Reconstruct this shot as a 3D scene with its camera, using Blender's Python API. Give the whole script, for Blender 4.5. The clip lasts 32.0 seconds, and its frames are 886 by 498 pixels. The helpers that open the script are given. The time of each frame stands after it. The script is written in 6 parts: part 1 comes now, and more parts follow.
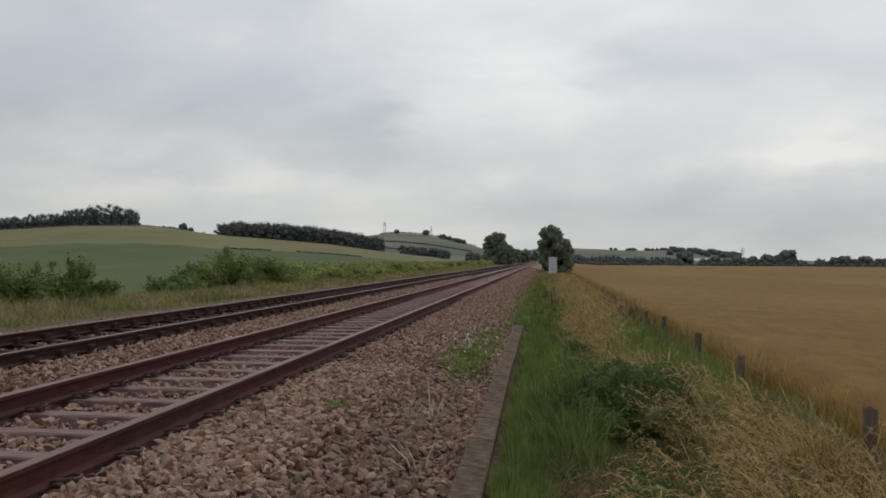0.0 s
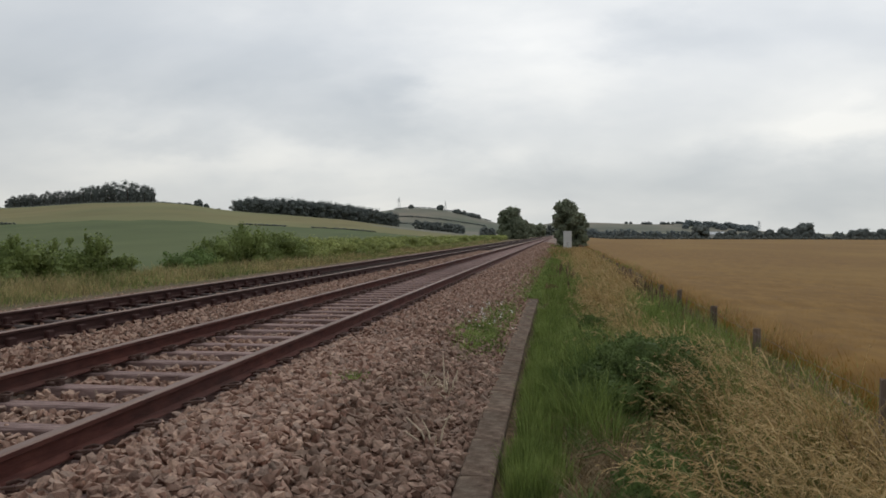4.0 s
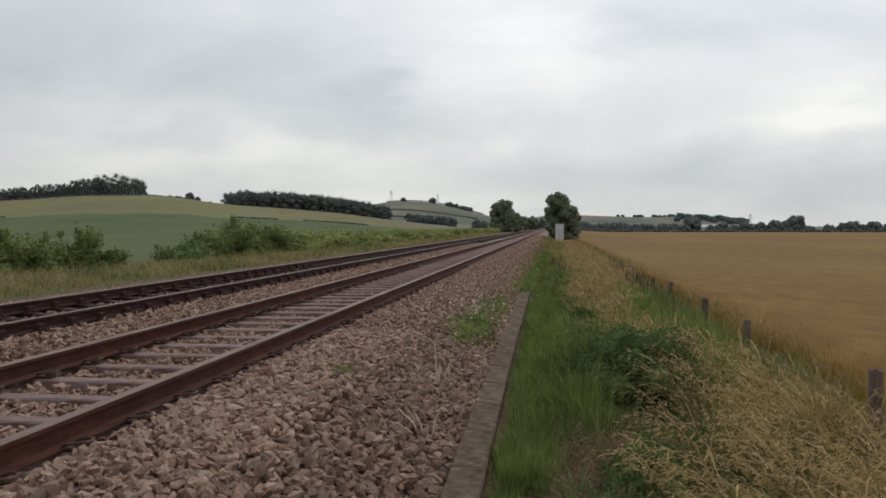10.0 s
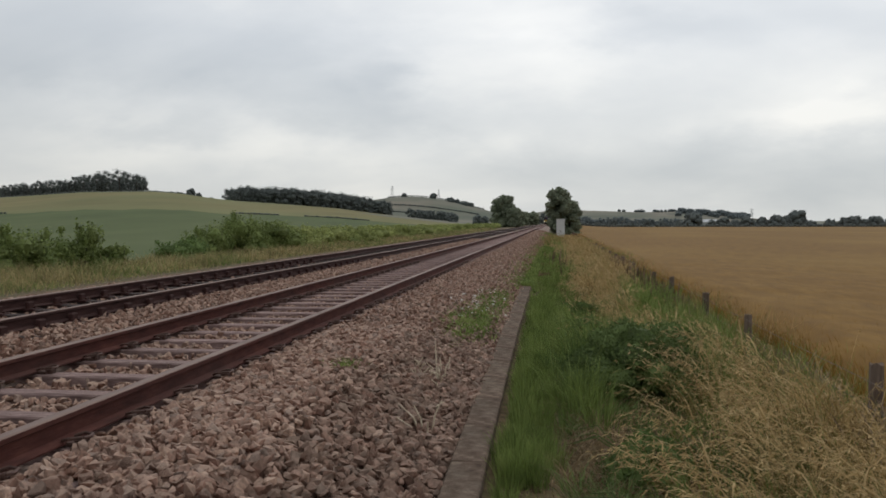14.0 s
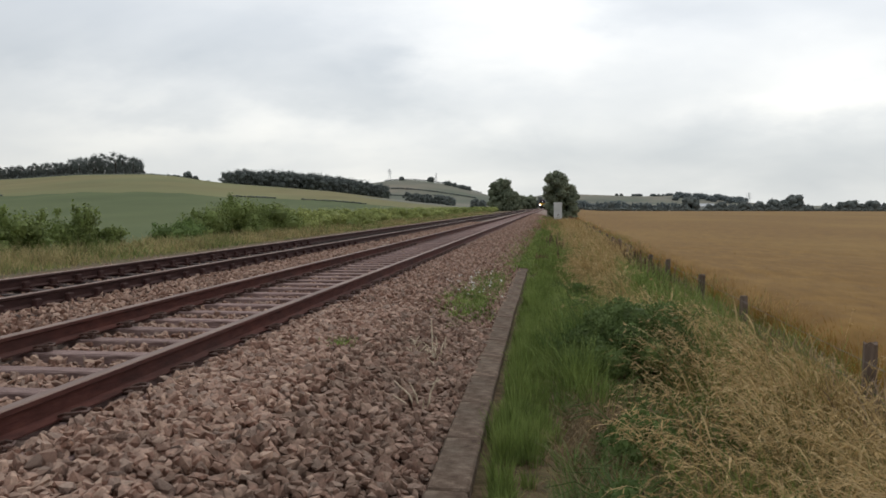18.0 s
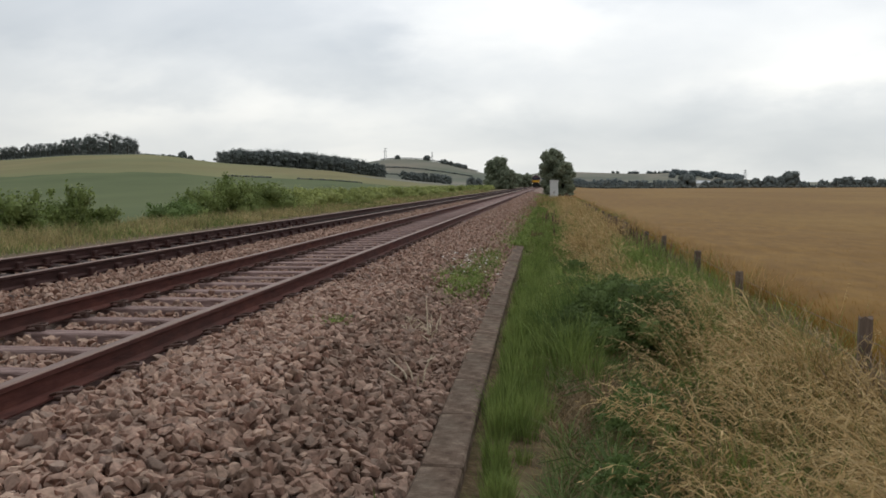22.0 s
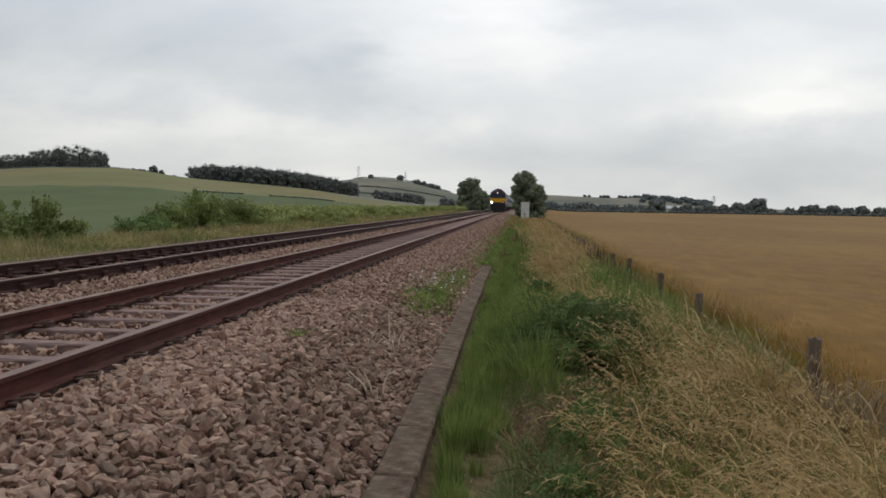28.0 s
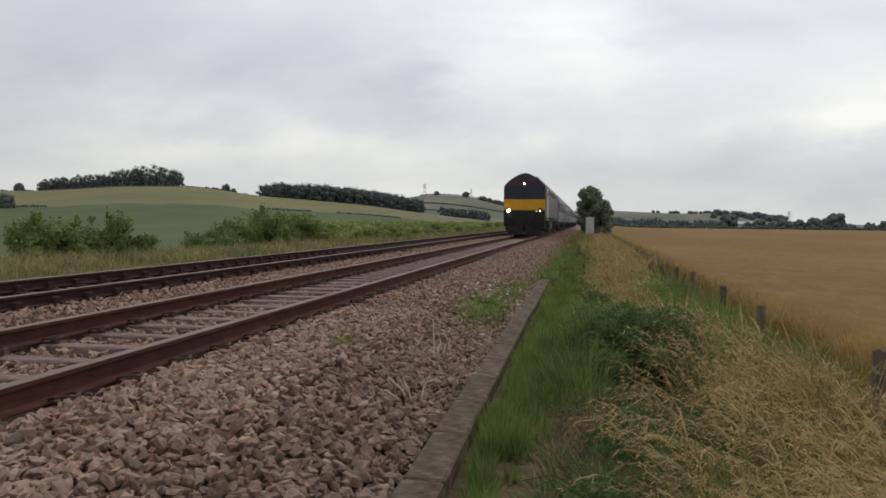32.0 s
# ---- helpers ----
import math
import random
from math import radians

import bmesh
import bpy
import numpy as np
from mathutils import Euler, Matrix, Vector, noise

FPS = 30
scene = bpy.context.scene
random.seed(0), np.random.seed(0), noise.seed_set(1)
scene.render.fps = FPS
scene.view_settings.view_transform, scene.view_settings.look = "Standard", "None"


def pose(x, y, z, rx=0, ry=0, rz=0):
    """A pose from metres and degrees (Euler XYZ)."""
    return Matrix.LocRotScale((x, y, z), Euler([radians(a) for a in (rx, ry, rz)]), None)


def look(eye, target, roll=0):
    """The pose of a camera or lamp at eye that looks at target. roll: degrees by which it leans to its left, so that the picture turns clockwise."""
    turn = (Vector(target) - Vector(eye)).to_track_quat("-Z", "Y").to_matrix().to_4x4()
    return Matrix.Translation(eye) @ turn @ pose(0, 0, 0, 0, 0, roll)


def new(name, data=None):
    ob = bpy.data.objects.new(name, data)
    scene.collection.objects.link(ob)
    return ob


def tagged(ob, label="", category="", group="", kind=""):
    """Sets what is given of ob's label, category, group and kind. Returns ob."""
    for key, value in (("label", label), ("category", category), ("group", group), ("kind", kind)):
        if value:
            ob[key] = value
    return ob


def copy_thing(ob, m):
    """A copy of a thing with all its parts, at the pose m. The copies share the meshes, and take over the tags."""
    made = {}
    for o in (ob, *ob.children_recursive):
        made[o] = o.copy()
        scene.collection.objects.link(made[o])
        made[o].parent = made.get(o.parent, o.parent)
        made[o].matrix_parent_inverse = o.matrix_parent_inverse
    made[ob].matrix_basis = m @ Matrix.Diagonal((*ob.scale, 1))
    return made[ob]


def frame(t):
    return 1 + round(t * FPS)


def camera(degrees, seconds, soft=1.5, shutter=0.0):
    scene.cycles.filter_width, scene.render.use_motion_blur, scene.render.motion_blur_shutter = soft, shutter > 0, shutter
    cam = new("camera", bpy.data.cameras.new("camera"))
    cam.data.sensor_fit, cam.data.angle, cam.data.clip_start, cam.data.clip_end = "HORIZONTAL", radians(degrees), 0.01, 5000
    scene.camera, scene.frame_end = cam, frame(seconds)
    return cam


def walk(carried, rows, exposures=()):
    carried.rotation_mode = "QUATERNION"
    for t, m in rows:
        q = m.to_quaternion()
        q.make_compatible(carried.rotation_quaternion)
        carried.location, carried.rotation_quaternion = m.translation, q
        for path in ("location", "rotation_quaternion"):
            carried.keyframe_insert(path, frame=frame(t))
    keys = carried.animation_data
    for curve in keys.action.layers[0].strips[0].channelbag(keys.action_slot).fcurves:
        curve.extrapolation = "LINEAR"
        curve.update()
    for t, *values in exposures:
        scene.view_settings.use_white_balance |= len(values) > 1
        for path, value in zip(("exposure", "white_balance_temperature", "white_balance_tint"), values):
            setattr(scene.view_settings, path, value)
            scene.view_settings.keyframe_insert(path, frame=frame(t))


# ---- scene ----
cam = camera(57.7, 32.0, soft=1.7)

# seconds, x, y, z of the eye, pitch, roll, yaw in degrees
PATH = [
    (0, 2.700, 0.100, 1.082, 0.73, -0.34, 7.22),
    (0.5, 2.702, 0.098, 1.084, 0.59, -0.34, 7.46),
    (1, 2.700, 0.098, 1.084, -0.21, -0.99, 8.11),
    (1.5, 2.698, 0.095, 1.082, -0.47, -0.18, 8.98),
    (2, 2.704, 0.101, 1.077, -1.27, 0.47, 8.86),
    (2.5, 2.692, 0.112, 1.069, -1.46, 0.33, 8.83),
    (4.5, 2.706, 0.106, 1.070, -0.81, -0.10, 8.18),
    (5, 2.698, 0.101, 1.072, -0.63, -0.02, 8.35),
    (5.5, 2.694, 0.099, 1.075, -0.68, -0.14, 8.60),
    (6, 2.691, 0.097, 1.071, -0.77, -0.29, 8.70),
    (6.5, 2.697, 0.093, 1.071, -1.04, -0.22, 8.98),
    (7, 2.696, 0.103, 1.066, -0.83, -0.22, 8.87),
    (7.5, 2.699, 0.102, 1.065, -0.76, 0.01, 8.55),
    (8, 2.697, 0.104, 1.067, -0.80, -0.06, 8.13),
    (8.5, 2.695, 0.113, 1.063, -0.88, -0.20, 7.90),
    (9, 2.701, 0.111, 1.059, -1.17, -0.18, 7.87),
    (9.5, 2.707, 0.106, 1.064, -1.44, -0.13, 7.83),
    (10, 2.708, 0.103, 1.063, -1.56, 0.00, 7.70),
    (10.5, 2.705, 0.108, 1.061, -1.60, -0.11, 7.54),
    (11, 2.708, 0.112, 1.067, -1.59, -0.12, 7.54),
    (11.5, 2.714, 0.096, 1.069, -1.60, -0.08, 7.50),
    (12, 2.708, 0.103, 1.062, -1.56, -0.17, 7.72),
    (12.5, 2.707, 0.106, 1.061, -1.74, -0.36, 7.62),
    (13, 2.714, 0.109, 1.058, -1.89, -0.08, 7.88),
    (13.5, 2.716, 0.113, 1.061, -1.89, 0.10, 7.81),
    (15.5, 2.728, 0.105, 1.025, -1.91, -0.06, 7.55),
    (16, 2.733, 0.097, 1.021, -2.12, -0.01, 7.32),
    (16.5, 2.729, 0.100, 1.022, -2.41, 0.01, 7.32),
    (17, 2.727, 0.105, 1.019, -2.70, -0.02, 7.43),
    (17.5, 2.725, 0.107, 1.017, -2.91, -0.05, 7.46),
    (18, 2.726, 0.110, 1.017, -3.05, -0.02, 7.59),
    (18.5, 2.726, 0.109, 1.017, -3.04, -0.05, 7.59),
    (19, 2.724, 0.113, 1.018, -3.00, -0.10, 7.65),
    (19.5, 2.727, 0.102, 1.017, -2.97, -0.17, 7.92),
    (20, 2.725, 0.110, 1.013, -3.08, -0.19, 8.16),
    (20.5, 2.741, 0.126, 1.013, -3.20, -0.34, 7.96),
    (21, 2.730, 0.140, 1.005, -4.09, 0.05, 7.60),
    (21.5, 2.742, 0.142, 1.010, -4.30, 0.67, 7.84),
    (22, 2.739, 0.150, 0.999, -4.57, 0.31, 7.32),
    (22.5, 2.752, 0.151, 0.997, -5.34, 0.33, 6.80),
    (23, 2.743, 0.160, 0.999, -5.31, 0.05, 6.63),
    (23.5, 2.742, 0.153, 0.996, -5.64, 0.28, 6.60),
    (24, 2.735, 0.152, 0.985, -6.02, -0.10, 8.08),
    (24.5, 2.746, 0.133, 0.995, -4.51, -0.31, 8.34),
    (25, 2.750, 0.123, 0.990, -4.60, -0.58, 8.41),
    (25.5, 2.760, 0.114, 0.997, -3.82, -0.54, 8.34),
    (27.5, 2.846, 0.087, 0.980, -4.34, -0.83, 9.57),
    (28, 2.826, 0.051, 0.973, -3.12, -0.85, 5.39),
    (28.5, 2.894, 0.078, 0.954, -0.01, -0.60, 7.21),
    (29, 2.954, 0.115, 0.907, -1.13, -1.60, 6.79),
    (29.5, 2.972, 0.135, 0.900, -1.88, -0.35, 7.28),
    (30, 2.985, 0.148, 0.891, -2.49, -0.24, 8.14),
    (30.5, 2.992, 0.145, 0.890, -2.40, 0.25, 8.93),
    (31, 2.999, 0.147, 0.887, -2.47, -0.03, 9.08),
    (31.5, 2.989, 0.135, 0.892, -2.20, -0.54, 9.65),
    (32, 3.003, 0.135, 0.890, -2.00, -0.64, 10.07),
]
walk(cam, [(t, pose(x, y, z, 90 + p, r, w)) for t, x, y, z, p, r, w in PATH],
     [(0, -0.2), (1, -0.08), (2, -0.15), (2.5, -0.1), (5, 0), (16, 0), (17, 0.05), (18, 0.22), (19, 0.12), (20, 0.06), (21, 0.06), (22, 0.22), (23, 0.22),
      (23.6, 0), (24, -0.33), (24.6, 0), (25, 0.05), (28, 0.05), (29, -0.08), (30, 0), (32, 0.03)])

# ---- world and light: a bright overcast afternoon ----
SUN_ELEV, SUN_TURN = radians(46), radians(12)
SUN_WAY = (math.sin(SUN_TURN) * math.cos(SUN_ELEV), math.cos(SUN_TURN) * math.cos(SUN_ELEV), math.sin(SUN_ELEV))


# banks and gaps of the cloud sheet ahead: slope across, slope up, half-widths, lighter (+) or heavier (-)
CLOUDS = (
    (-0.618, 0.258, 0.302, 0.091, -0.1),
    (-0.359, 0.213, 0.225, 0.06, -0.08),
    (-0.053, 0.198, 0.162, 0.053, 0.13),
    (-0.659, 0.165, 0.148, 0.039, 0.07),
    (-0.344, 0.107, 0.119, 0.039, 0.12),
    (-0.102, 0.104, 0.105, 0.032, 0.11),
    (0.307, 0.12, 0.155, 0.027, 0.1),
    (-0.522, 0.122, 0.119, 0.022, -0.09),
    (-0.232, 0.135, 0.119, 0.035, -0.1),
    (-0.17, 0.181, 0.053, 0.017, -0.1),
    (0.084, 0.234, 0.098, 0.028, -0.09),
    (0.3, 0.237, 0.141, 0.042, -0.07),
    (0.118, 0.056, 0.3, 0.055, -0.09),
    (0.332, 0.051, 0.22, 0.05, -0.08),
    (-0.538, 0.076, 0.155, 0.022, 0.04),
    (-0.018, 0.267, 0.141, 0.028, 0.06),
)


def make_world():
    world = bpy.data.worlds.new("overcast_sky")
    scene.world = world
    world.use_nodes = True
    nt = world.node_tree
    nt.nodes.clear()
    N, L = nt.nodes.new, nt.links.new
    out = N("ShaderNodeOutputWorld")
    sky = N("ShaderNodeTexSky")
    sky.sky_type, sky.sun_disc = "NISHITA", False
    sky.sun_elevation, sky.sun_rotation = SUN_ELEV, SUN_TURN
    sky.dust_density = 3.0
    b_sky = N("ShaderNodeBackground")
    b_sky.inputs[1].default_value = 0.05
    L(sky.outputs[0], b_sky.inputs[0])
    tc = N("ShaderNodeTexCoord")
    # flat cloud sheet: the direction divided by its height
    sep = N("ShaderNodeSeparateXYZ")
    L(tc.outputs["Generated"], sep.inputs[0])
    hz = N("ShaderNodeMath")
    hz.operation, hz.use_clamp = "MAXIMUM", False
    L(sep.outputs[2], hz.inputs[0])
    hz.inputs[1].default_value = 0.0
    hz2 = N("ShaderNodeMath")
    hz2.operation = "ADD"
    L(hz.outputs[0], hz2.inputs[0])
    hz2.inputs[1].default_value = 0.36
    dv = N("ShaderNodeVectorMath")
    dv.operation = "DIVIDE"
    cmb = N("ShaderNodeCombineXYZ")
    for i in range(3):
        L(hz2.outputs[0], cmb.inputs[i])
    L(tc.outputs["Generated"], dv.inputs[0])
    L(cmb.outputs[0], dv.inputs[1])
    mp = N("ShaderNodeMapping")
    mp.inputs["Location"].default_value = (4.1, 2.3, 0)
    mp.inputs["Rotation"].default_value = (0, 0, 0.35)
    mp.inputs["Scale"].default_value = (1.0, 1.25, 0.3)
    L(dv.outputs[0], mp.inputs[0])
    n1 = N("ShaderNodeTexNoise")
    n1.inputs["Scale"].default_value, n1.inputs["Detail"].default_value = 1.45, 4.5
    n1.inputs["Roughness"].default_value, n1.inputs["Distortion"].default_value = 0.48, 0.35
    L(mp.outputs[0], n1.inputs["Vector"])
    ramp = N("ShaderNodeValToRGB")
    e = ramp.color_ramp.elements
    e[0].position, e[0].color = 0.32, (0.60, 0.645, 0.69, 1)
    e[1].position, e[1].color = 0.67, (0.985, 0.99, 0.975, 1)
    m = e.new(0.5)
    m.color = (0.77, 0.80, 0.825, 1)
    # cloud banks: soft, ragged lobes in the sheet ahead
    ahead = N("ShaderNodeMath")
    ahead.operation = "MAXIMUM"
    L(sep.outputs[1], ahead.inputs[0])
    ahead.inputs[1].default_value = 0.08
    ahead3 = N("ShaderNodeCombineXYZ")
    for i in range(3):
        L(ahead.outputs[0], ahead3.inputs[i])
    flat = N("ShaderNodeVectorMath")
    flat.operation = "DIVIDE"
    L(tc.outputs["Generated"], flat.inputs[0])
    L(ahead3.outputs[0], flat.inputs[1])
    long = N("ShaderNodeMapping")
    long.inputs["Scale"].default_value = (1, 1, 2.4)
    L(flat.outputs[0], long.inputs[0])
    torn = N("ShaderNodeTexNoise")
    torn.inputs["Scale"].default_value, torn.inputs["Detail"].default_value = 5.5, 5.0
    torn.inputs["Roughness"].default_value = 0.58
    L(long.outputs[0], torn.inputs["Vector"])
    shift = N("ShaderNodeVectorMath")
    shift.operation = "MULTIPLY_ADD"
    L(torn.outputs["Color"], shift.inputs[0])
    shift.inputs[1].default_value = (0.30, 0, 0.12)
    L(flat.outputs[0], shift.inputs[2])
    level = N("ShaderNodeMath")
    level.operation = "MULTIPLY_ADD"
    L(n1.outputs[0], level.inputs[0])
    level.inputs[1].default_value, level.inputs[2].default_value = 0.55, 0.235
    total = level.outputs[0]
    for cu, cv, hu, hv, amount in CLOUDS:
        off = N("ShaderNodeVectorMath")
        off.operation = "SUBTRACT"
        L(shift.outputs[0], off.inputs[0])
        off.inputs[1].default_value = (cu + 0.15, 1, cv + 0.06)
        rel = N("ShaderNodeVectorMath")
        rel.operation = "MULTIPLY"
        L(off.outputs[0], rel.inputs[0])
        rel.inputs[1].default_value = (0.62 / hu, 0, 0.62 / hv)
        far_off = N("ShaderNodeVectorMath")
        far_off.operation = "LENGTH"
        L(rel.outputs[0], far_off.inputs[0])
        lobe = N("ShaderNodeMapRange")
        lobe.interpolation_type = "SMOOTHSTEP"
        lobe.inputs[3].default_value, lobe.inputs[4].default_value = 1.12 * amount, 0.0
        L(far_off.outputs["Value"], lobe.inputs[0])
        add = N("ShaderNodeMath")
        L(total, add.inputs[0])
        L(lobe.outputs[0], add.inputs[1])
        total = add.outputs[0]
    L(total, ramp.inputs[0])
    # the cloud is thinner, and brighter, round the hidden sun
    dot = N("ShaderNodeVectorMath")
    dot.operation = "DOT_PRODUCT"
    L(tc.outputs["Generated"], dot.inputs[0])
    dot.inputs[1].default_value = SUN_WAY
    veil = N("ShaderNodeMapRange")
    veil.inputs[1].default_value, veil.inputs[2].default_value = 0.35, 0.97
    veil.inputs[3].default_value, veil.inputs[4].default_value = 0.77, 1.09
    L(dot.outputs["Value"], veil.inputs[0])
    b_cloud = N("ShaderNodeBackground")
    L(veil.outputs[0], b_cloud.inputs[1])
    # the cloud low over the land is seen through more, warmer air
    low = N("ShaderNodeMapRange")
    low.inputs[1].default_value, low.inputs[2].default_value = 0.0, 0.22
    L(sep.outputs[2], low.inputs[0])
    warm = N("ShaderNodeMix")
    warm.data_type = "RGBA"
    L(low.outputs[0], warm.inputs[0])
    warm.inputs[6].default_value, warm.inputs[7].default_value = (1.015, 1.0, 0.95, 1), (0.99, 1.0, 1.015, 1)
    tint = N("ShaderNodeMix")
    tint.data_type, tint.blend_type = "RGBA", "MULTIPLY"
    tint.inputs[0].default_value = 1.0
    L(ramp.outputs[0], tint.inputs[6])
    L(warm.outputs[2], tint.inputs[7])
    L(tint.outputs[2], b_cloud.inputs[0])
    mix = N("ShaderNodeMixShader")
    mix.inputs[0].default_value = 0.9
    L(b_sky.outputs[0], mix.inputs[1])
    L(b_cloud.outputs[0], mix.inputs[2])
    L(mix.outputs[0], out.inputs[0])
    sun = bpy.data.lights.new("sun", "SUN")
    sun.energy, sun.angle, sun.color = 0.6, radians(25), (1.0, 0.96, 0.9)
    ob = new("sun", sun)
    d = Vector(SUN_WAY)
    ob.matrix_world = look(d * 50, (0, 0, 0))


make_world()
scene.view_settings.exposure = 0.0

# ---- materials ----


def material(name, stops, scale=5.0, detail=5.0, rough=0.85, bump=0.0, bump_scale=40.0, metal=0.0, big=0.0, big_scale=0.3,
             big_color=(0.1, 0.1, 0.1), coords="Object", stretch=(1, 1, 1), rnd=0.0, spec=0.3, island=0.0, trans=0.0):
    """Noise-coloured surface: stops are (position, colour); big mixes stains of a second scale; rnd varies the value by object, island by piece."""
    m = bpy.data.materials.new(name)
    m.use_nodes = True
    nt = m.node_tree
    N, L = nt.nodes.new, nt.links.new
    p = nt.nodes["Principled BSDF"]
    p.inputs["Roughness"].default_value, p.inputs["Metallic"].default_value = rough, metal
    p.inputs["Specular IOR Level"].default_value = spec
    tc = N("ShaderNodeTexCoord")
    mp = N("ShaderNodeMapping")
    mp.inputs["Scale"].default_value = stretch
    L(tc.outputs[coords], mp.inputs[0])
    n = N("ShaderNodeTexNoise")
    n.inputs["Scale"].default_value, n.inputs["Detail"].default_value = scale, detail
    n.inputs["Roughness"].default_value = 0.62
    L(mp.outputs[0], n.inputs["Vector"])
    ramp = N("ShaderNodeValToRGB")
    e = ramp.color_ramp.elements
    e[0].position, e[0].color = stops[0][0], (*stops[0][1], 1)
    e[1].position, e[1].color = stops[-1][0], (*stops[-1][1], 1)
    for pos, col in stops[1:-1]:
        e.new(pos).color = (*col, 1)
    L(n.outputs[0], ramp.inputs[0])
    col = ramp.outputs[0]
    if big:
        n2 = N("ShaderNodeTexNoise")
        n2.inputs["Scale"].default_value, n2.inputs["Detail"].default_value = big_scale, 4.0
        L(mp.outputs[0], n2.inputs["Vector"])
        r2 = N("ShaderNodeMapRange")
        r2.inputs[1].default_value, r2.inputs[2].default_value = 0.45, 0.68
        r2.inputs[4].default_value = big
        L(n2.outputs[0], r2.inputs[0])
        mx = N("ShaderNodeMix")
        mx.data_type = "RGBA"
        L(r2.outputs[0], mx.inputs[0])
        L(col, mx.inputs[6])
        mx.inputs[7].default_value = (*big_color, 1)
        col = mx.outputs[2]
    if rnd or island:
        src = N("ShaderNodeObjectInfo").outputs["Random"] if rnd else N("ShaderNodeNewGeometry").outputs["Random Per Island"]
        amount = rnd or island
        r3 = N("ShaderNodeMapRange")
        r3.inputs[3].default_value, r3.inputs[4].default_value = 1 - amount, 1 + amount
        L(src, r3.inputs[0])
        hsv = N("ShaderNodeHueSaturation")
        L(r3.outputs[0], hsv.inputs["Value"])
        L(col, hsv.inputs["Color"])
        col = hsv.outputs[0]
    L(col, p.inputs["Base Color"])
    if trans:
        p.inputs["Subsurface Weight"].default_value = 0.0
        tr = N("ShaderNodeBsdfTranslucent")
        L(col, tr.inputs[0])
        ms = N("ShaderNodeMixShader")
        ms.inputs[0].default_value = trans
        L(p.outputs[0], ms.inputs[1])
        L(tr.outputs[0], ms.inputs[2])
        L(ms.outputs[0], nt.nodes["Material Output"].inputs[0])
    if bump:
        n3 = N("ShaderNodeTexNoise")
        n3.inputs["Scale"].default_value, n3.inputs["Detail"].default_value = bump_scale, 4.0
        L(mp.outputs[0], n3.inputs["Vector"])
        b = N("ShaderNodeBump")
        b.inputs["Strength"].default_value = bump
        b.inputs["Distance"].default_value = 0.02
        L(n3.outputs[0], b.inputs["Height"])
        L(b.outputs[0], p.inputs["Normal"])
    return m


def glow(name, colour, strength):
    m = bpy.data.materials.new(name)
    m.use_nodes = True
    p = m.node_tree.nodes["Principled BSDF"]
    p.inputs["Base Color"].default_value = (*colour, 1)
    p.inputs["Emission Color"].default_value = (*colour, 1)
    p.inputs["Emission Strength"].default_value = strength
    return m


M = {}
M["ballast_bed"] = material("ballast_bed", [(0.3, (0.072, 0.050, 0.041)), (0.5, (0.192, 0.134, 0.108)), (0.7, (0.384, 0.282, 0.228))], 16, 6, 0.95, 0.9, 14,
                            big=0.5, big_scale=0.6, big_color=(0.204, 0.144, 0.108))


M["rail_side"] = material("rusty_rail_steel", [(0.3, (0.040, 0.012, 0.009)), (0.5, (0.078, 0.024, 0.018)), (0.75, (0.118, 0.041, 0.030))], 14, 6, 0.95, 0.25, 60,
                          big=0.5, big_scale=1.2, big_color=(0.05, 0.028, 0.024), stretch=(1, 0.25, 1))
M["rail_head"] = material("worn_rail_head", [(0.3, (0.12, 0.072, 0.058)), (0.6, (0.22, 0.150, 0.125))], 6, 4, 0.6, 0.1, 30, metal=0.35, stretch=(1, 0.1, 1))
M["rail_dark"] = material("tarnished_rail_steel", [(0.3, (0.026, 0.010, 0.009)), (0.5, (0.046, 0.019, 0.016)), (0.75, (0.070, 0.032, 0.027))], 14, 6, 0.95, 0.25, 60, stretch=(1, 0.25, 1))
M["sleeper"] = material("weathered_sleeper", [(0.3, (0.140, 0.087, 0.078)), (0.5, (0.246, 0.166, 0.150)), (0.7, (0.370, 0.263, 0.240))], 6, 6, 0.9, 0.4, 30, stretch=(1, 6, 6), rnd=0.15)
M["sleeper_dark"] = material("dark_sleeper", [(0.3, (0.03, 0.02, 0.018)), (0.7, (0.075, 0.055, 0.05))], 6, 6, 0.9, 0.4, 30, stretch=(1, 6, 6), rnd=0.15)
M["clip"] = material("oily_rail_clip", [(0.3, (0.042, 0.022, 0.017)), (0.7, (0.120, 0.066, 0.052))], 20, 4, 0.7, 0.2, 60)
M["concrete"] = material("weathered_concrete", [(0.3, (0.066, 0.044, 0.032)), (0.5, (0.14, 0.100, 0.075)), (0.72, (0.27, 0.205, 0.158))], 9, 7, 1.0, 0.5, 45, spec=0.1,
                         big=0.55, big_scale=2.2, big_color=(0.085, 0.075, 0.058), rnd=0.12)
M["soil_brown"] = material("verge_soil", [(0.3, (0.055, 0.040, 0.020)), (0.5, (0.115, 0.080, 0.042)), (0.7, (0.21, 0.145, 0.085))], 9.0, 8, 1.0, 1.0, 30,
                     big=0.45, big_scale=1.1, big_color=(0.065, 0.075, 0.022))
M["post"] = material("grey_fence_timber", [(0.3, (0.070, 0.048, 0.035)), (0.5, (0.135, 0.096, 0.072)), (0.7, (0.21, 0.16, 0.128))], 12, 6, 0.95, 0.6, 40, stretch=(1, 1, 0.15), rnd=0.15)
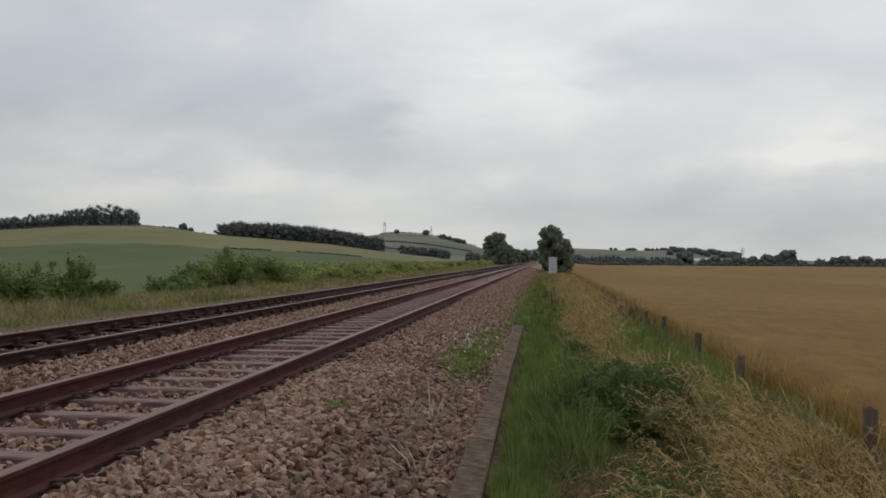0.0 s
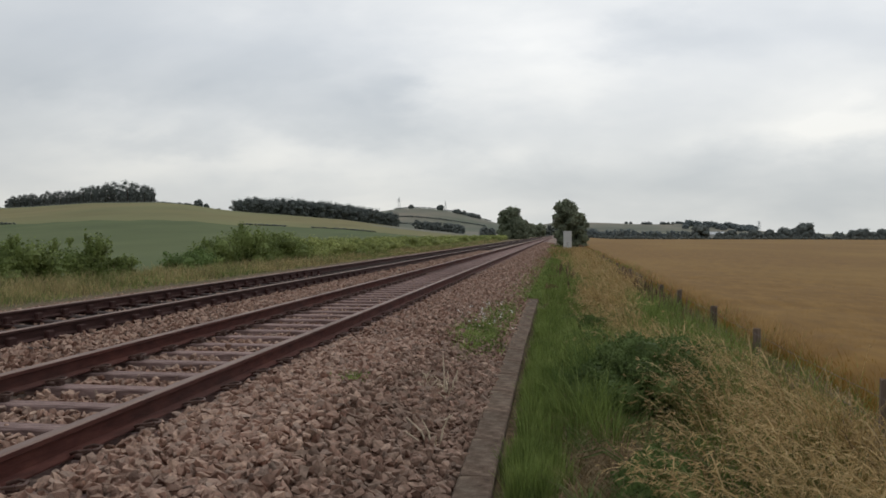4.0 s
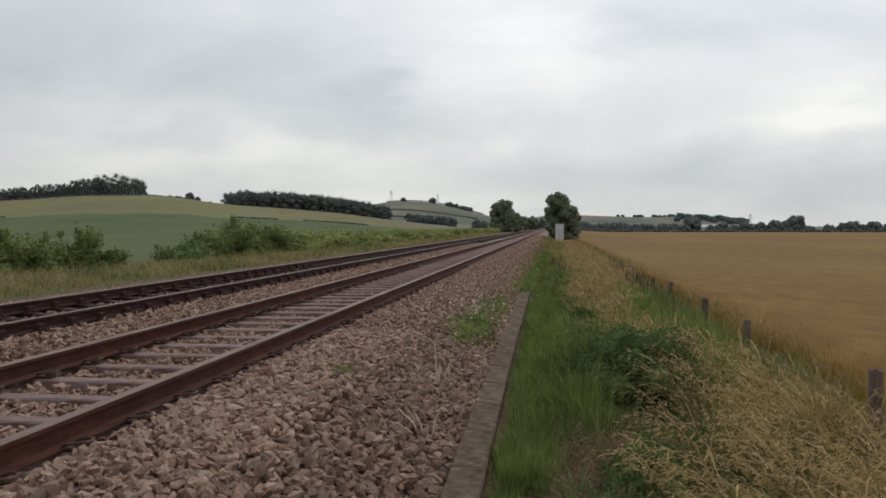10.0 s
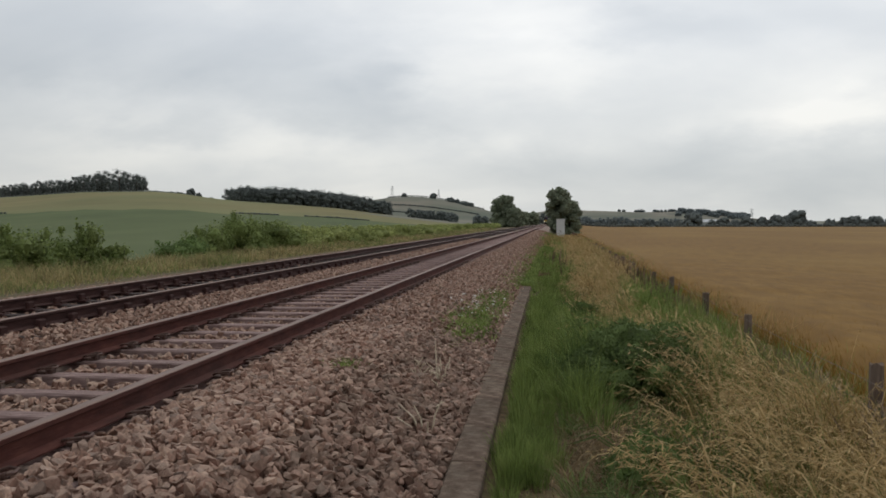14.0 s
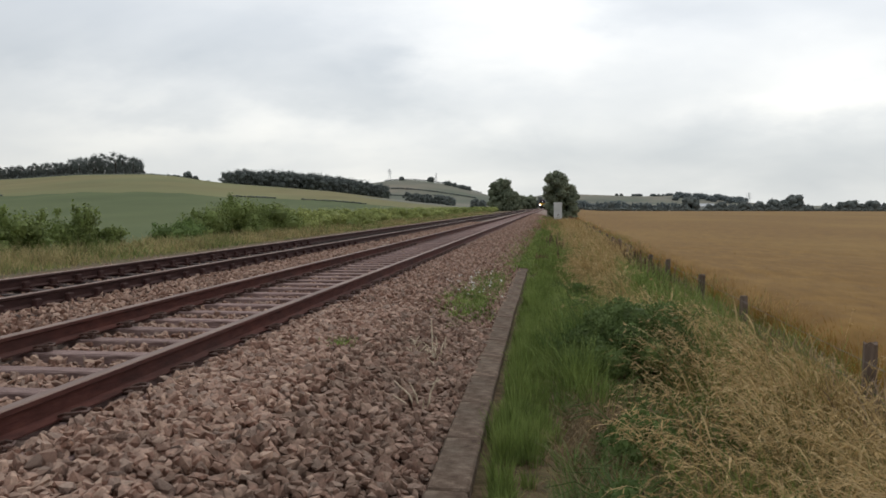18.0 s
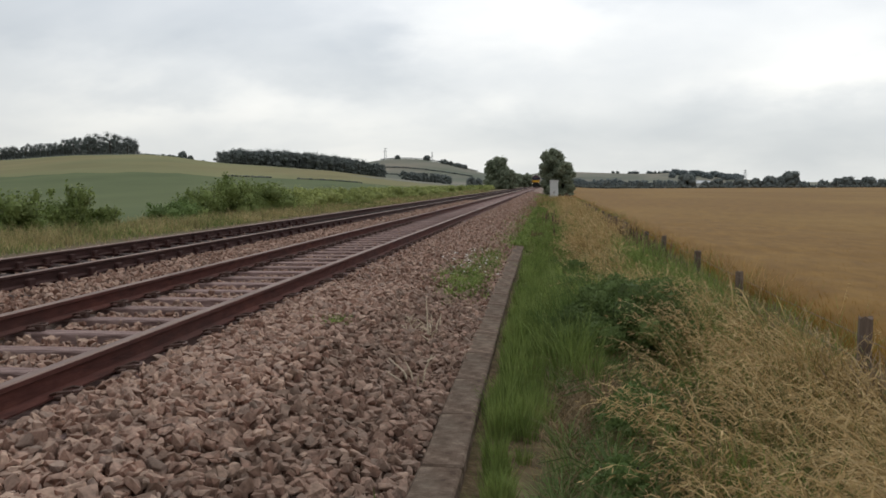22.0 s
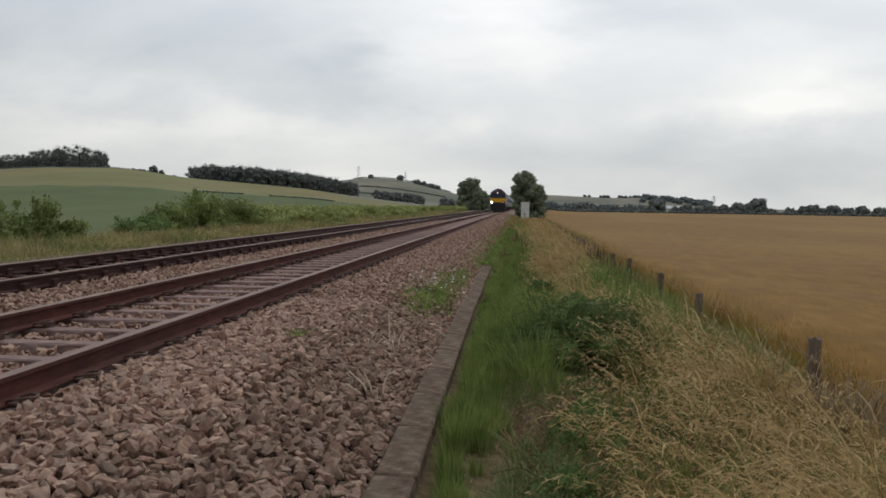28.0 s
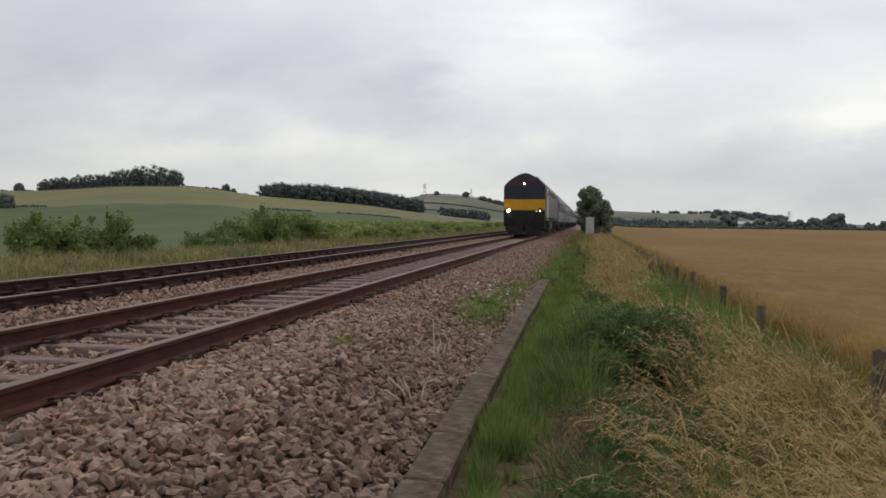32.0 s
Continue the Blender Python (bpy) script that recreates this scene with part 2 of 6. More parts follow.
M["wire"] = material("rusty_wire", [(0.3, (0.10, 0.08, 0.07)), (0.7, (0.2, 0.17, 0.15))], 30, 3, 0.6, metal=0.5)
M["cab_grey"] = material("pale_grey_cabinet_paint", [(0.3, (0.50, 0.50, 0.49)), (0.7, (0.60, 0.60, 0.59))], 3, 4, 0.55, big=0.25, big_scale=1.5, big_color=(0.4, 0.39, 0.36))


# ---- mesh helpers ----


def put(bm, name, mat, smooth=False):
    me = bpy.data.meshes.new(name)
    bm.to_mesh(me)
    bm.free()
    for mm in (mat if isinstance(mat, (list, tuple)) else [mat]):
        me.materials.append(mm)
    if smooth:
        me.polygons.foreach_set("use_smooth", [True] * len(me.polygons))
    return me


def thing(name, me, label, category, m=None, group="", kind=""):
    ob = new(name, me)
    if m is not None:
        ob.matrix_basis = m
    return tagged(ob, label, category, group, kind)


def part(name, bm, mat, parent, label="", m=None, smooth=False):
    me = bm if isinstance(bm, bpy.types.Mesh) else put(bm, name, mat, smooth)
    ob = new(name, me)
    ob.parent = parent
    if m is not None:
        ob.matrix_basis = m
    if label:
        ob["label"] = label
    return ob


def mesh_np(name, verts, faces, mats, idx=None, smooth=False):
    """A mesh from arrays: verts (n, 3), faces (m, k)."""
    verts, faces = np.asarray(verts, np.float32), np.asarray(faces, np.int32)
    k = faces.shape[1]
    me = bpy.data.meshes.new(name)
    me.vertices.add(len(verts))
    me.vertices.foreach_set("co", verts.ravel())
    me.loops.add(faces.size)
    me.loops.foreach_set("vertex_index", faces.ravel())
    me.polygons.add(len(faces))
    me.polygons.foreach_set("loop_start", np.arange(0, faces.size, k, dtype=np.int32))
    if idx is not None:
        me.polygons.foreach_set("material_index", np.asarray(idx, np.int32))
    me.polygons.foreach_set("use_smooth", np.full(len(faces), smooth))
    for mm in (mats if isinstance(mats, (list, tuple)) else [mats]):
        me.materials.append(mm)
    me.update(calc_edges=True)
    me.validate()
    return me


def box(bm, x0, x1, y0, y1, z0, z1, bevel=0.0):
    r = bmesh.ops.create_cube(bm, size=1.0, matrix=Matrix.Translation(((x0 + x1) / 2, (y0 + y1) / 2, (z0 + z1) / 2)) @ Matrix.Diagonal((x1 - x0, y1 - y0, z1 - z0, 1)))
    if bevel:
        edges = list({e for v in r["verts"] for e in v.link_edges})
        bmesh.ops.bevel(bm, geom=edges, offset=bevel, segments=1, affect="EDGES", profile=0.5)
    return bm


def new_box(x0, x1, y0, y1, z0, z1, bevel=0.0):
    return box(bmesh.new(), x0, x1, y0, y1, z0, z1, bevel)


def rod(bm, a, b, r, seg=8, r2=None):
    a, b = Vector(a), Vector(b)
    q = (b - a).to_track_quat("Z", "Y").to_matrix().to_4x4()
    bmesh.ops.create_cone(bm, cap_ends=True, segments=seg, radius1=r, radius2=r if r2 is None else r2, depth=(b - a).length,
                          matrix=Matrix.Translation((a + b) / 2) @ q)
    return bm


def extrude_profile(profile, y0, y1, steps=1):
    """A closed x-z outline drawn along y."""
    bm = bmesh.new()
    rings = [[bm.verts.new((x, y0 + (y1 - y0) * i / steps, z)) for x, z in profile] for i in range(steps + 1)]
    n = len(profile)
    for a, b in zip(rings, rings[1:]):
        for i in range(n):
            bm.faces.new((a[i], b[i], b[(i + 1) % n], a[(i + 1) % n]))
    bm.faces.new(rings[0])
    bm.faces.new(rings[-1][::-1])
    bmesh.ops.recalc_face_normals(bm, faces=bm.faces)
    return bm


def step(x, a, b):
    t = np.clip((x - a) / (b - a), 0, 1)
    return t * t * (3 - 2 * t)


rng = np.random.default_rng(7)
LATTICE = np.random.default_rng(404).uniform(0, 1, (64, 64))


def patchy(x, y, s, seed=0.0):
    """Smooth random patches, 0 to 1, of about s metres."""
    u, v = np.asarray(x) / s + 17.3 * seed, np.asarray(y) / s + 9.1 * seed
    i, j = np.floor(u).astype(int), np.floor(v).astype(int)
    fu, fv = u - i, v - j
    fu, fv = fu * fu * (3 - 2 * fu), fv * fv * (3 - 2 * fv)
    a, b = LATTICE[i % 64, j % 64], LATTICE[(i + 1) % 64, j % 64]
    c, d = LATTICE[i % 64, (j + 1) % 64], LATTICE[(i + 1) % 64, (j + 1) % 64]
    return (a * (1 - fu) + b * fu) * (1 - fv) + (c * (1 - fu) + d * fu) * fv


# ---- ground: one sheet from the railway to the hills ----
RAILS = (0.0, -1.505, -3.305, -4.81)
CRESTS = ((-1.2, 0.024), (-0.7467, 0.0290), (-0.6227, 0.0360), (-0.5262, 0.0377), (-0.4867, 0.0360), (-0.4243, 0.0290), (-0.3477, 0.0250), (-0.2727, 0.0200), (-0.2064, 0.0125), (-0.1413, 0.0060), (-0.0562, 0.0))


def ground_z(x, y):
    x, y = np.asarray(x, float), np.asarray(y, float)
    # railway formation, cess and verges
    z = np.interp(x, (-60, -22, -15, -11.5, -9.2, -7.6, -6.3, 0.9, 2.0, 2.35, 3.3, 5.2, 6.2, 40),
                  (-2.2, -1.5, -0.75, -0.55, -0.5, -0.42, -0.34, -0.34, -0.52, -0.56, -0.62, -0.72, -1.05, -1.1))
    z = z - 1.4 * step(y, 60, 520) * step(x, 6, 40)
    # hillside to the left, far hills ahead
    r = np.hypot(x - 2.7, y)
    u = (x - 2.7) / np.maximum(y, 1.0)
    u = np.where(y < 1.0, -1.0, u)
    e = np.interp(u, [c[0] for c in CRESTS], [c[1] for c in CRESTS])
    z = z + np.where(x < 0, e * 900 * step(r, 70, 900) * (1 - 0.25 * step(r, 900, 2200)), 0)
    z = z + 45 * np.exp(-(((x + 245) / 160) ** 2 + ((y - 1500) / 220) ** 2))
    z = z + (37 * step(x, -220, 20) * (1 - 0.85 * step(x, 330, 640)) * (1 - 0.15 * step(x, 60, 260) + 0.1 * step(x, 260, 400))) * np.exp(-((y - 2300) / 300) ** 2)
    return z


def make_ground():
    def axis(lo, hi, first, grow):
        out, s = [0.0], first
        while out[-1] < hi:
            out.append(out[-1] + s)
            s *= grow
        neg, s = [0.0], first
        while neg[-1] > lo:
            neg.append(neg[-1] - s)
            s *= grow
        return np.array(neg[:0:-1] + out)
    xs = np.concatenate([axis(-2600, 2600, 0.5, 1.045)])
    ys = np.concatenate([axis(-400, 3400, 1.0, 1.035)])
    X, Y = np.meshgrid(xs, ys)
    Z = ground_z(X, Y)
    nx, ny = len(xs), len(ys)
    i = np.arange(nx * ny).reshape(ny, nx)
    F = np.stack([i[:-1, :-1], i[:-1, 1:], i[1:, 1:], i[1:, :-1]], -1).reshape(-1, 4)
    fx, fy = X[:-1, :-1].ravel(), Y[:-1, :-1].ravel()
    r = np.hypot(fx, fy)
    idx = np.zeros(len(F), int)
    left = (fx < -15.5)
    idx[left] = 1
    lim = np.interp((fx - 2.7) / np.maximum(fy, 1.0), (-0.8, -0.45, -0.38), (342, 348, 365))
    idx[left & (r > lim)] = 2
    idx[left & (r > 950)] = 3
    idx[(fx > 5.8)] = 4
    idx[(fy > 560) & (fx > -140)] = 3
    me = mesh_np("ground", np.stack([X, Y, Z], -1).reshape(-1, 3), F, [M["soil_brown"], M["green_crop"], M["ripe_field"], M["far_field"], M["crop_soil"]], idx, True)
    thing("ground", me, "rolling farmland with verges and fields", "ground", kind="structure")


M["green_crop"] = material("green_field", [(0.3, (0.052, 0.075, 0.021)), (0.5, (0.069, 0.094, 0.028)), (0.7, (0.090, 0.112, 0.037))], 0.05, 6, 1.0, 0.5, 2.0, stretch=(1, 0.3, 1),
                           big=0.5, big_scale=0.012, big_color=(0.097, 0.115, 0.039))
M["ripe_field"] = material("pale_green_field", [(0.3, (0.126, 0.113, 0.041)), (0.5, (0.163, 0.141, 0.054)), (0.7, (0.200, 0.169, 0.070))], 0.03, 6, 1.0, 0.5, 2.0, stretch=(1, 0.3, 1),
                           big=0.6, big_scale=0.008, big_color=(0.135, 0.163, 0.065))
# saturation is cut towards grey here to paint in the haze over far hills
M["far_field"] = material("hazed_distant_fields", [(0.38, (0.112, 0.122, 0.092)), (0.5, (0.152, 0.150, 0.115)), (0.6, (0.20, 0.178, 0.138))], 0.006, 3, 1.0,
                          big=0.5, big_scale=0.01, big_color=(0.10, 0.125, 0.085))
M["crop_soil"] = material("field_soil", [(0.3, (0.14, 0.085, 0.03)), (0.7, (0.24, 0.15, 0.055))], 2.0, 5, 1.0, 0.6, 8)
make_ground()

# ---- railway: ballast bed, two tracks ----
BED = ((-8.4, -0.52), (-7.4, -0.42), (-6.5, -0.26), (-5.9, -0.20), (-5.2, -0.20), (-4.7, -0.225), (-3.4, -0.225), (-3.2, -0.19), (-2.4, -0.18), (-1.6, -0.20), (-1.42, -0.232), (-0.1, -0.232), (0.22, -0.20), (0.45, -0.185), (0.85, -0.185), (1.1, -0.21), (1.98, -0.445), (2.07, -0.455), (2.11, -0.60))


def bed_z(x):
    return np.interp(x, [b[0] for b in BED], [b[1] for b in BED])


def make_bed():
    xs = np.unique(np.concatenate([np.arange(-8.4, 2.05, 0.15), [b[0] for b in BED]]))
    ys = np.concatenate([np.arange(-30, 40, 0.3), np.arange(40, 960, 6.0)])
    X, Y = np.meshgrid(xs, ys)
    Z = bed_z(X) + rng.normal(0, 0.008, X.shape) * (X < 1.9) - np.interp(Y, (5, 13), (0.034, 0.006))
    i = np.arange(X.size).reshape(X.shape)
    F = np.stack([i[:-1, :-1], i[:-1, 1:], i[1:, 1:], i[1:, :-1]], -1).reshape(-1, 4)
    return thing("ballast_bed", mesh_np("ballast_bed", np.stack([X, Y, Z], -1).reshape(-1, 3), F, M["ballast_bed"], None, True),
                 "bed of pinkish-brown crushed stone under both tracks", "ballast", kind="structure")


bed = make_bed()

FLAT_RAIL = [(-0.07, -0.159), (0.07, -0.159), (0.07, -0.148), (0.012, -0.13), (0.009, -0.05), (0.035, -0.036), (0.036, -0.008), (0.028, -0.0005),
             (-0.028, -0.0005), (-0.036, -0.008), (-0.035, -0.036), (-0.009, -0.05), (-0.012, -0.13), (-0.07, -0.148)]


def rail_mesh(side):
    bm = extrude_profile(FLAT_RAIL, -30, 950, 1)
    for f in bm.faces:
        c = f.calc_center_median()
        f.material_index = 1 if c.z > -0.006 else 0
    return put(bm, "rail", [side, M["rail_head"]])


def sleeper_mesh(name, mat, half=1.27, w=0.078, top=-0.172):
    bm = new_box(-half, half, -w, w, top - 0.13, top, 0.012)
    return put(bm, name, mat)


def clip_mesh():
    """Sprung steel clip: a looped bar on a cast shoulder."""
    bm = bmesh.new()
    box(bm, 0.0, 0.085, -0.05, 0.05, -0.03, 0.0, 0.008)
    box(bm, 0.06, 0.12, -0.035, 0.035, -0.03, 0.022, 0.01)
    loop = [Vector((0.01, -0.055, 0.012)), Vector((0.06, -0.07, 0.030)), Vector((0.125, -0.045, 0.034)), Vector((0.14, 0.0, 0.028)),
            Vector((0.125, 0.045, 0.034)), Vector((0.06, 0.07, 0.030)), Vector((0.01, 0.055, 0.012))]
    for a, b in zip(loop, loop[1:]):
        rod(bm, a, b, 0.010, 6)
    bmesh.ops.scale(bm, vec=(1.05, 1.0, 0.95), verts=bm.verts)
    return put(bm, "rail_clip", M["clip"])


def chair_mesh():
    """Cast-iron chair that holds the rail, with its key."""
    bm = bmesh.new()
    box(bm, -0.19, 0.19, -0.10, 0.10, -0.03, 0.008, 0.01)
    box(bm, 0.04, 0.105, -0.07, 0.07, 0.0, 0.10, 0.015)
    box(bm, -0.115, -0.04, -0.07, 0.07, 0.0, 0.115, 0.015)
    box(bm, -0.085, -0.035, -0.11, 0.12, 0.045, 0.10, 0.006)
    for sx in (-0.15, 0.15):
        rod(bm, (sx, 0, 0), (sx, 0, 0.03), 0.02, 6)
    return put(bm, "rail_chair", M["rail_dark"])


SPACING, FIRST = 0.65, 4.868 - 0.65 * 9


def make_track(name, label, right, left, side, sleeper_mat, chairs):
    track = tagged(new(name), label, "railway track", kind="structure")
    mid = (right + left) / 2
    for x in (right, left):
        part("rail", rail_mesh(side), None, track, "", pose(x, 0, 0))
    sl = sleeper_mesh("sleeper", sleeper_mat)
    fix = chair_mesh() if chairs else clip_mesh()
    n_near = 62
    for k in range(-8, n_near):
        y = FIRST + SPACING * k + random.uniform(-0.012, 0.012)
        s = part("sleeper", sl, None, track, "", pose(mid + random.uniform(-0.015, 0.015), y, random.uniform(-0.004, 0.002), 0, 0, random.uniform(-0.5, 0.5)))
        if k < 40:
            for x in (right, left):
                if chairs:
                    part("rail_chair", fix, None, s, "", pose(x - mid, 0, -0.165))
                else:
                    part("rail_clip", fix, None, s, "", pose(x - mid + 0.055, 0, -0.148, 0, 0, random.uniform(-3, 3)))
                    part("rail_clip", fix, None, s, "", pose(x - mid - 0.055, 0, -0.148, 0, 0, 180 + random.uniform(-3, 3)))
    # the sleepers farther off, in one piece
    src = sl
    v0 = np.array([v.co[:] for v in src.vertices])
    fix_v = np.array([v.co[:] for v in fix.vertices])
    tri = [[p.vertices[0], p.vertices[i], p.vertices[i + 1]] for p in src.polygons for i in range(1, len(p.vertices) - 1)]
    tri = np.array(tri)
    far = FIRST + SPACING * np.arange(n_near, 420)
    V = (v0[None] + np.stack([np.full(len(far), mid), far, np.zeros(len(far))], 1)[:, None]).reshape(-1, 3)
    F = (tri[None] + (np.arange(len(far)) * len(v0))[:, None, None]).reshape(-1, 3)
    rest = part("sleepers", mesh_np("sleepers", V, F, sleeper_mat), None, track)
    rest["kind"] = "stuff"
    return track


make_track("railway_track", "near railway track with rusty rails on weathered sleepers", RAILS[0], RAILS[1], M["rail_side"], M["sleeper"], False)
make_track("railway_track", "far railway track with dark chaired rails", RAILS[2], RAILS[3], M["rail_dark"], M["sleeper_dark"], True)


# ---- cable trough beside the ballast ----
def trough_x(y):
    """The trough's edge towards the ballast: the run bends slightly."""
    return np.interp(y, (-8, 4, 7, 10.6, 19.5), (2.20, 2.108, 2.068, 2.035, 2.00))


def make_trough():
    trough = tagged(new("cable_trough"), "concrete cable trough with worn lids beside the ballast", "cable trough", kind="structure")
    lid = put(new_box(0, 0.222, 0.002, 0.909, -0.05, 0.0, 0.012), "lid", M["concrete"])
    wall = put(new_box(0.012, 0.21, 0.0, 0.915, -0.25, -0.053), "channel", M["concrete"])
    for k in range(28):
        y = -6 + 0.915 * k
        turn = -math.degrees(math.atan2(float(trough_x(y + 0.915) - trough_x(y)), 0.915))
        part("channel", wall, None, trough, "", pose(float(trough_x(y)), y, -0.41, 0, 0, turn))
        part("lid", lid, None, trough, "", pose(float(trough_x(y)) + random.uniform(-0.006, 0.006), y, -0.41 + random.uniform(-0.004, 0.003), random.uniform(-0.25, 0.25), random.uniform(-0.9, 0.9), turn + random.uniform(-0.3, 0.3)))


make_trough()


# ---- fence ----
def make_fence():
    fence = tagged(new("field_fence"), "old timber post and wire fence along the wheat field", "fence")
    posts = [(2.6, -0.12), (7.0, -0.09), (11.1, -0.17), (14.22, -0.14), (18.3, -0.15), (21.8, -0.25), (26.9, -0.27)]
    y = 26.9
    while y < 118:
        y += random.uniform(3.3, 4.3)
        posts.append((y, -0.25 + random.uniform(-0.05, 0.05)))
    for y, top in posts:
        bm = bmesh.new()
        g = -0.72
        rod(bm, (0, 0, g - 0.25), (random.uniform(-0.03, 0.03), random.uniform(-0.03, 0.03), top), 0.062, 9, 0.055)
        for v in bm.verts:
            v.co.x += random.uniform(-0.008, 0.008)
            v.co.y += random.uniform(-0.008, 0.008)
            if v.co.z > g:
                v.co.z += random.uniform(-0.02, 0.015)
        part("post", bm, M["post"], fence, "", pose(5.3 + random.uniform(-0.04, 0.04), y, 0))
    for z in (-0.22, -0.42, -0.6):
        bm = bmesh.new()
        for (a, ta), (b, tb) in zip(posts, posts[1:]):
            rod(bm, (5.225, a, z), (5.225, (a + b) / 2, z - 0.012), 0.0025, 4)
            rod(bm, (5.225, (a + b) / 2, z - 0.012), (5.225, b, z), 0.0025, 4)
        part("wire", bm, M["wire"], fence)


make_fence()


# ---- signalling cabinet ----
def make_cabinet():
    cab = tagged(new("equipment_cabinet"), "pale grey trackside equipment cabinet in long grass", "cabinet")
    cab.matrix_basis = pose(3.3, 62.1, -0.66)
    part("plinth", new_box(-0.36, 0.36, -0.3, 0.3, -0.1, 0.18, 0.01), M["concrete"], cab)
    part("body", new_box(-0.31, 0.31, -0.25, 0.25, 0.18, 1.86, 0.01), M["cab_grey"], cab)
    part("roof", new_box(-0.35, 0.35, -0.29, 0.29, 1.86, 1.96, 0.015), M["cab_grey"], cab)
    for s in (-1, 1):
        d = part("door", new_box(min(0.008 * s, 0.295 * s), max(0.008 * s, 0.295 * s), -0.268, -0.252, 0.22, 1.82, 0.004), M["cab_grey"], cab)
        part("handle", new_box(min(0.03 * s, 0.05 * s), max(0.03 * s, 0.05 * s), -0.29, -0.268, 0.95, 1.12, 0.004), M["clip"], d)


make_cabinet()

# ---- foliage ----


def leaf(name, dark, light, trans=0.25, island=0.35):
    return material(name, [(0.3, dark), (0.7, light)], 0.6, 3, 0.75, island=island, trans=trans, spec=0.2)


# both far leaf colours are blued and lightened: distance haze put into the base colour
M["leaf_far"] = leaf("hazed_woodland_leaf", (0.115, 0.130, 0.122), (0.165, 0.184, 0.172), 0.25, 0.16)
M["leaf_haze_far"] = leaf("hazed_blue_green_leaf", (0.125, 0.148, 0.150), (0.180, 0.205, 0.208), 0.2, 0.12)
# lightened and greyed as well, for the haze over the lineside trees
M["leaf_tree"] = leaf("hedgerow_tree_leaf", (0.131, 0.156, 0.103), (0.244, 0.269, 0.181))
M["leaf_hedge"] = leaf("hedge_leaf", (0.098, 0.136, 0.038), (0.245, 0.290, 0.096))
M["leaf_bush"] = leaf("bramble_leaf", (0.076, 0.120, 0.034), (0.185, 0.255, 0.084))
M["bark"] = material("bark", [(0.3, (0.035, 0.028, 0.022)), (0.7, (0.09, 0.075, 0.06))], 6, 5, 0.95, 0.6, 20, stretch=(1, 1, 0.2))


def leaves(n, lobes, size, seed, flat=0.0, core=0.72):
    """n four-cornered leaf clumps scattered through the outer part of the lobes (centre, radii)."""
    g = np.random.default_rng(seed)
    vol = np.array([r[0] * r[1] * r[2] for _, r in lobes]) ** (2 / 3)
    pick = g.choice(len(lobes), n, p=vol / vol.sum())
    c = np.array([c for c, _ in lobes])[pick]
    r = np.array([r for _, r in lobes])[pick]
    d = g.normal(size=(n, 3))
    d /= np.linalg.norm(d, axis=1)[:, None]
    k = g.uniform(0.35, 1.0, n) ** 0.45
    k *= 1 + 0.16 * np.sin(d[:, 0] * 7 + pick) * np.cos(d[:, 2] * 6 + pick * 2.1) + g.normal(0, 0.05, n)
    p = c + d * r * k[:, None]
    a = d + g.normal(0, 0.6, (n, 3))
    a[:, 2] *= 1 - flat
    a /= np.linalg.norm(a, axis=1)[:, None]
    b = np.cross(a, g.normal(size=(n, 3)))
    b /= np.linalg.norm(b, axis=1)[:, None] + 1e-9
    e = np.cross(a, b)
    s = size * g.uniform(0.55, 1.3, n)[:, None]
    V = np.stack([p + b * s, p + e * s * 0.7, p - b * s * 0.8, p - e * s * 0.7], 1).reshape(-1, 3)
    F = np.arange(4 * n).reshape(n, 4)
    if core:
        # the dense inner twigs and leaves of each lobe
        t = np.linspace(0, 2 * math.pi, 9)[:-1]
        ring = [np.stack([np.cos(t) * c, np.sin(t) * c, np.full(8, h)], 1) for c, h in ((0.45, -0.89), (0.95, -0.3), (0.95, 0.3), (0.45, 0.89))]
        unit = np.concatenate(ring)
        quad = np.array([[8 * k + i, 8 * k + (i + 1) % 8, 8 * k + 8 + (i + 1) % 8, 8 * k + 8 + i] for k in range(3) for i in range(8)]
                        + [[24, 25, 26, 27], [24, 27, 28, 31], [28, 29, 30, 31]])
        Vs, Fs, off = [V], [F], len(V)
        for (cx, cy, cz), rr in lobes:
            Vs.append(np.array([cx, cy, cz]) + unit * np.array(rr) * core * g.uniform(0.85, 1.12, (32, 1)))
            Fs.append(quad + off)
            off += 32
        V, F = np.concatenate(Vs), np.concatenate(Fs)
    return V, F


def crown_lobes(h, w, seed, low=0.25, n=14):
    g = np.random.default_rng(seed)
    out = []
    for i in range(n):
        t = (i + 0.5) / n
        z = h * (low + (1 - low) * t * 0.9)
        spread = w * 0.5 * math.sin(math.pi * min(0.95, 0.25 + 0.62 * t)) * g.uniform(0.5, 0.85)
        a = i * 2.4 + g.uniform(-0.4, 0.4)
        rr = w * g.uniform(0.17, 0.27)
        out.append(((spread * math.cos(a), spread * math.sin(a), z), (rr, rr, rr * g.uniform(0.75, 1.0))))
    return out


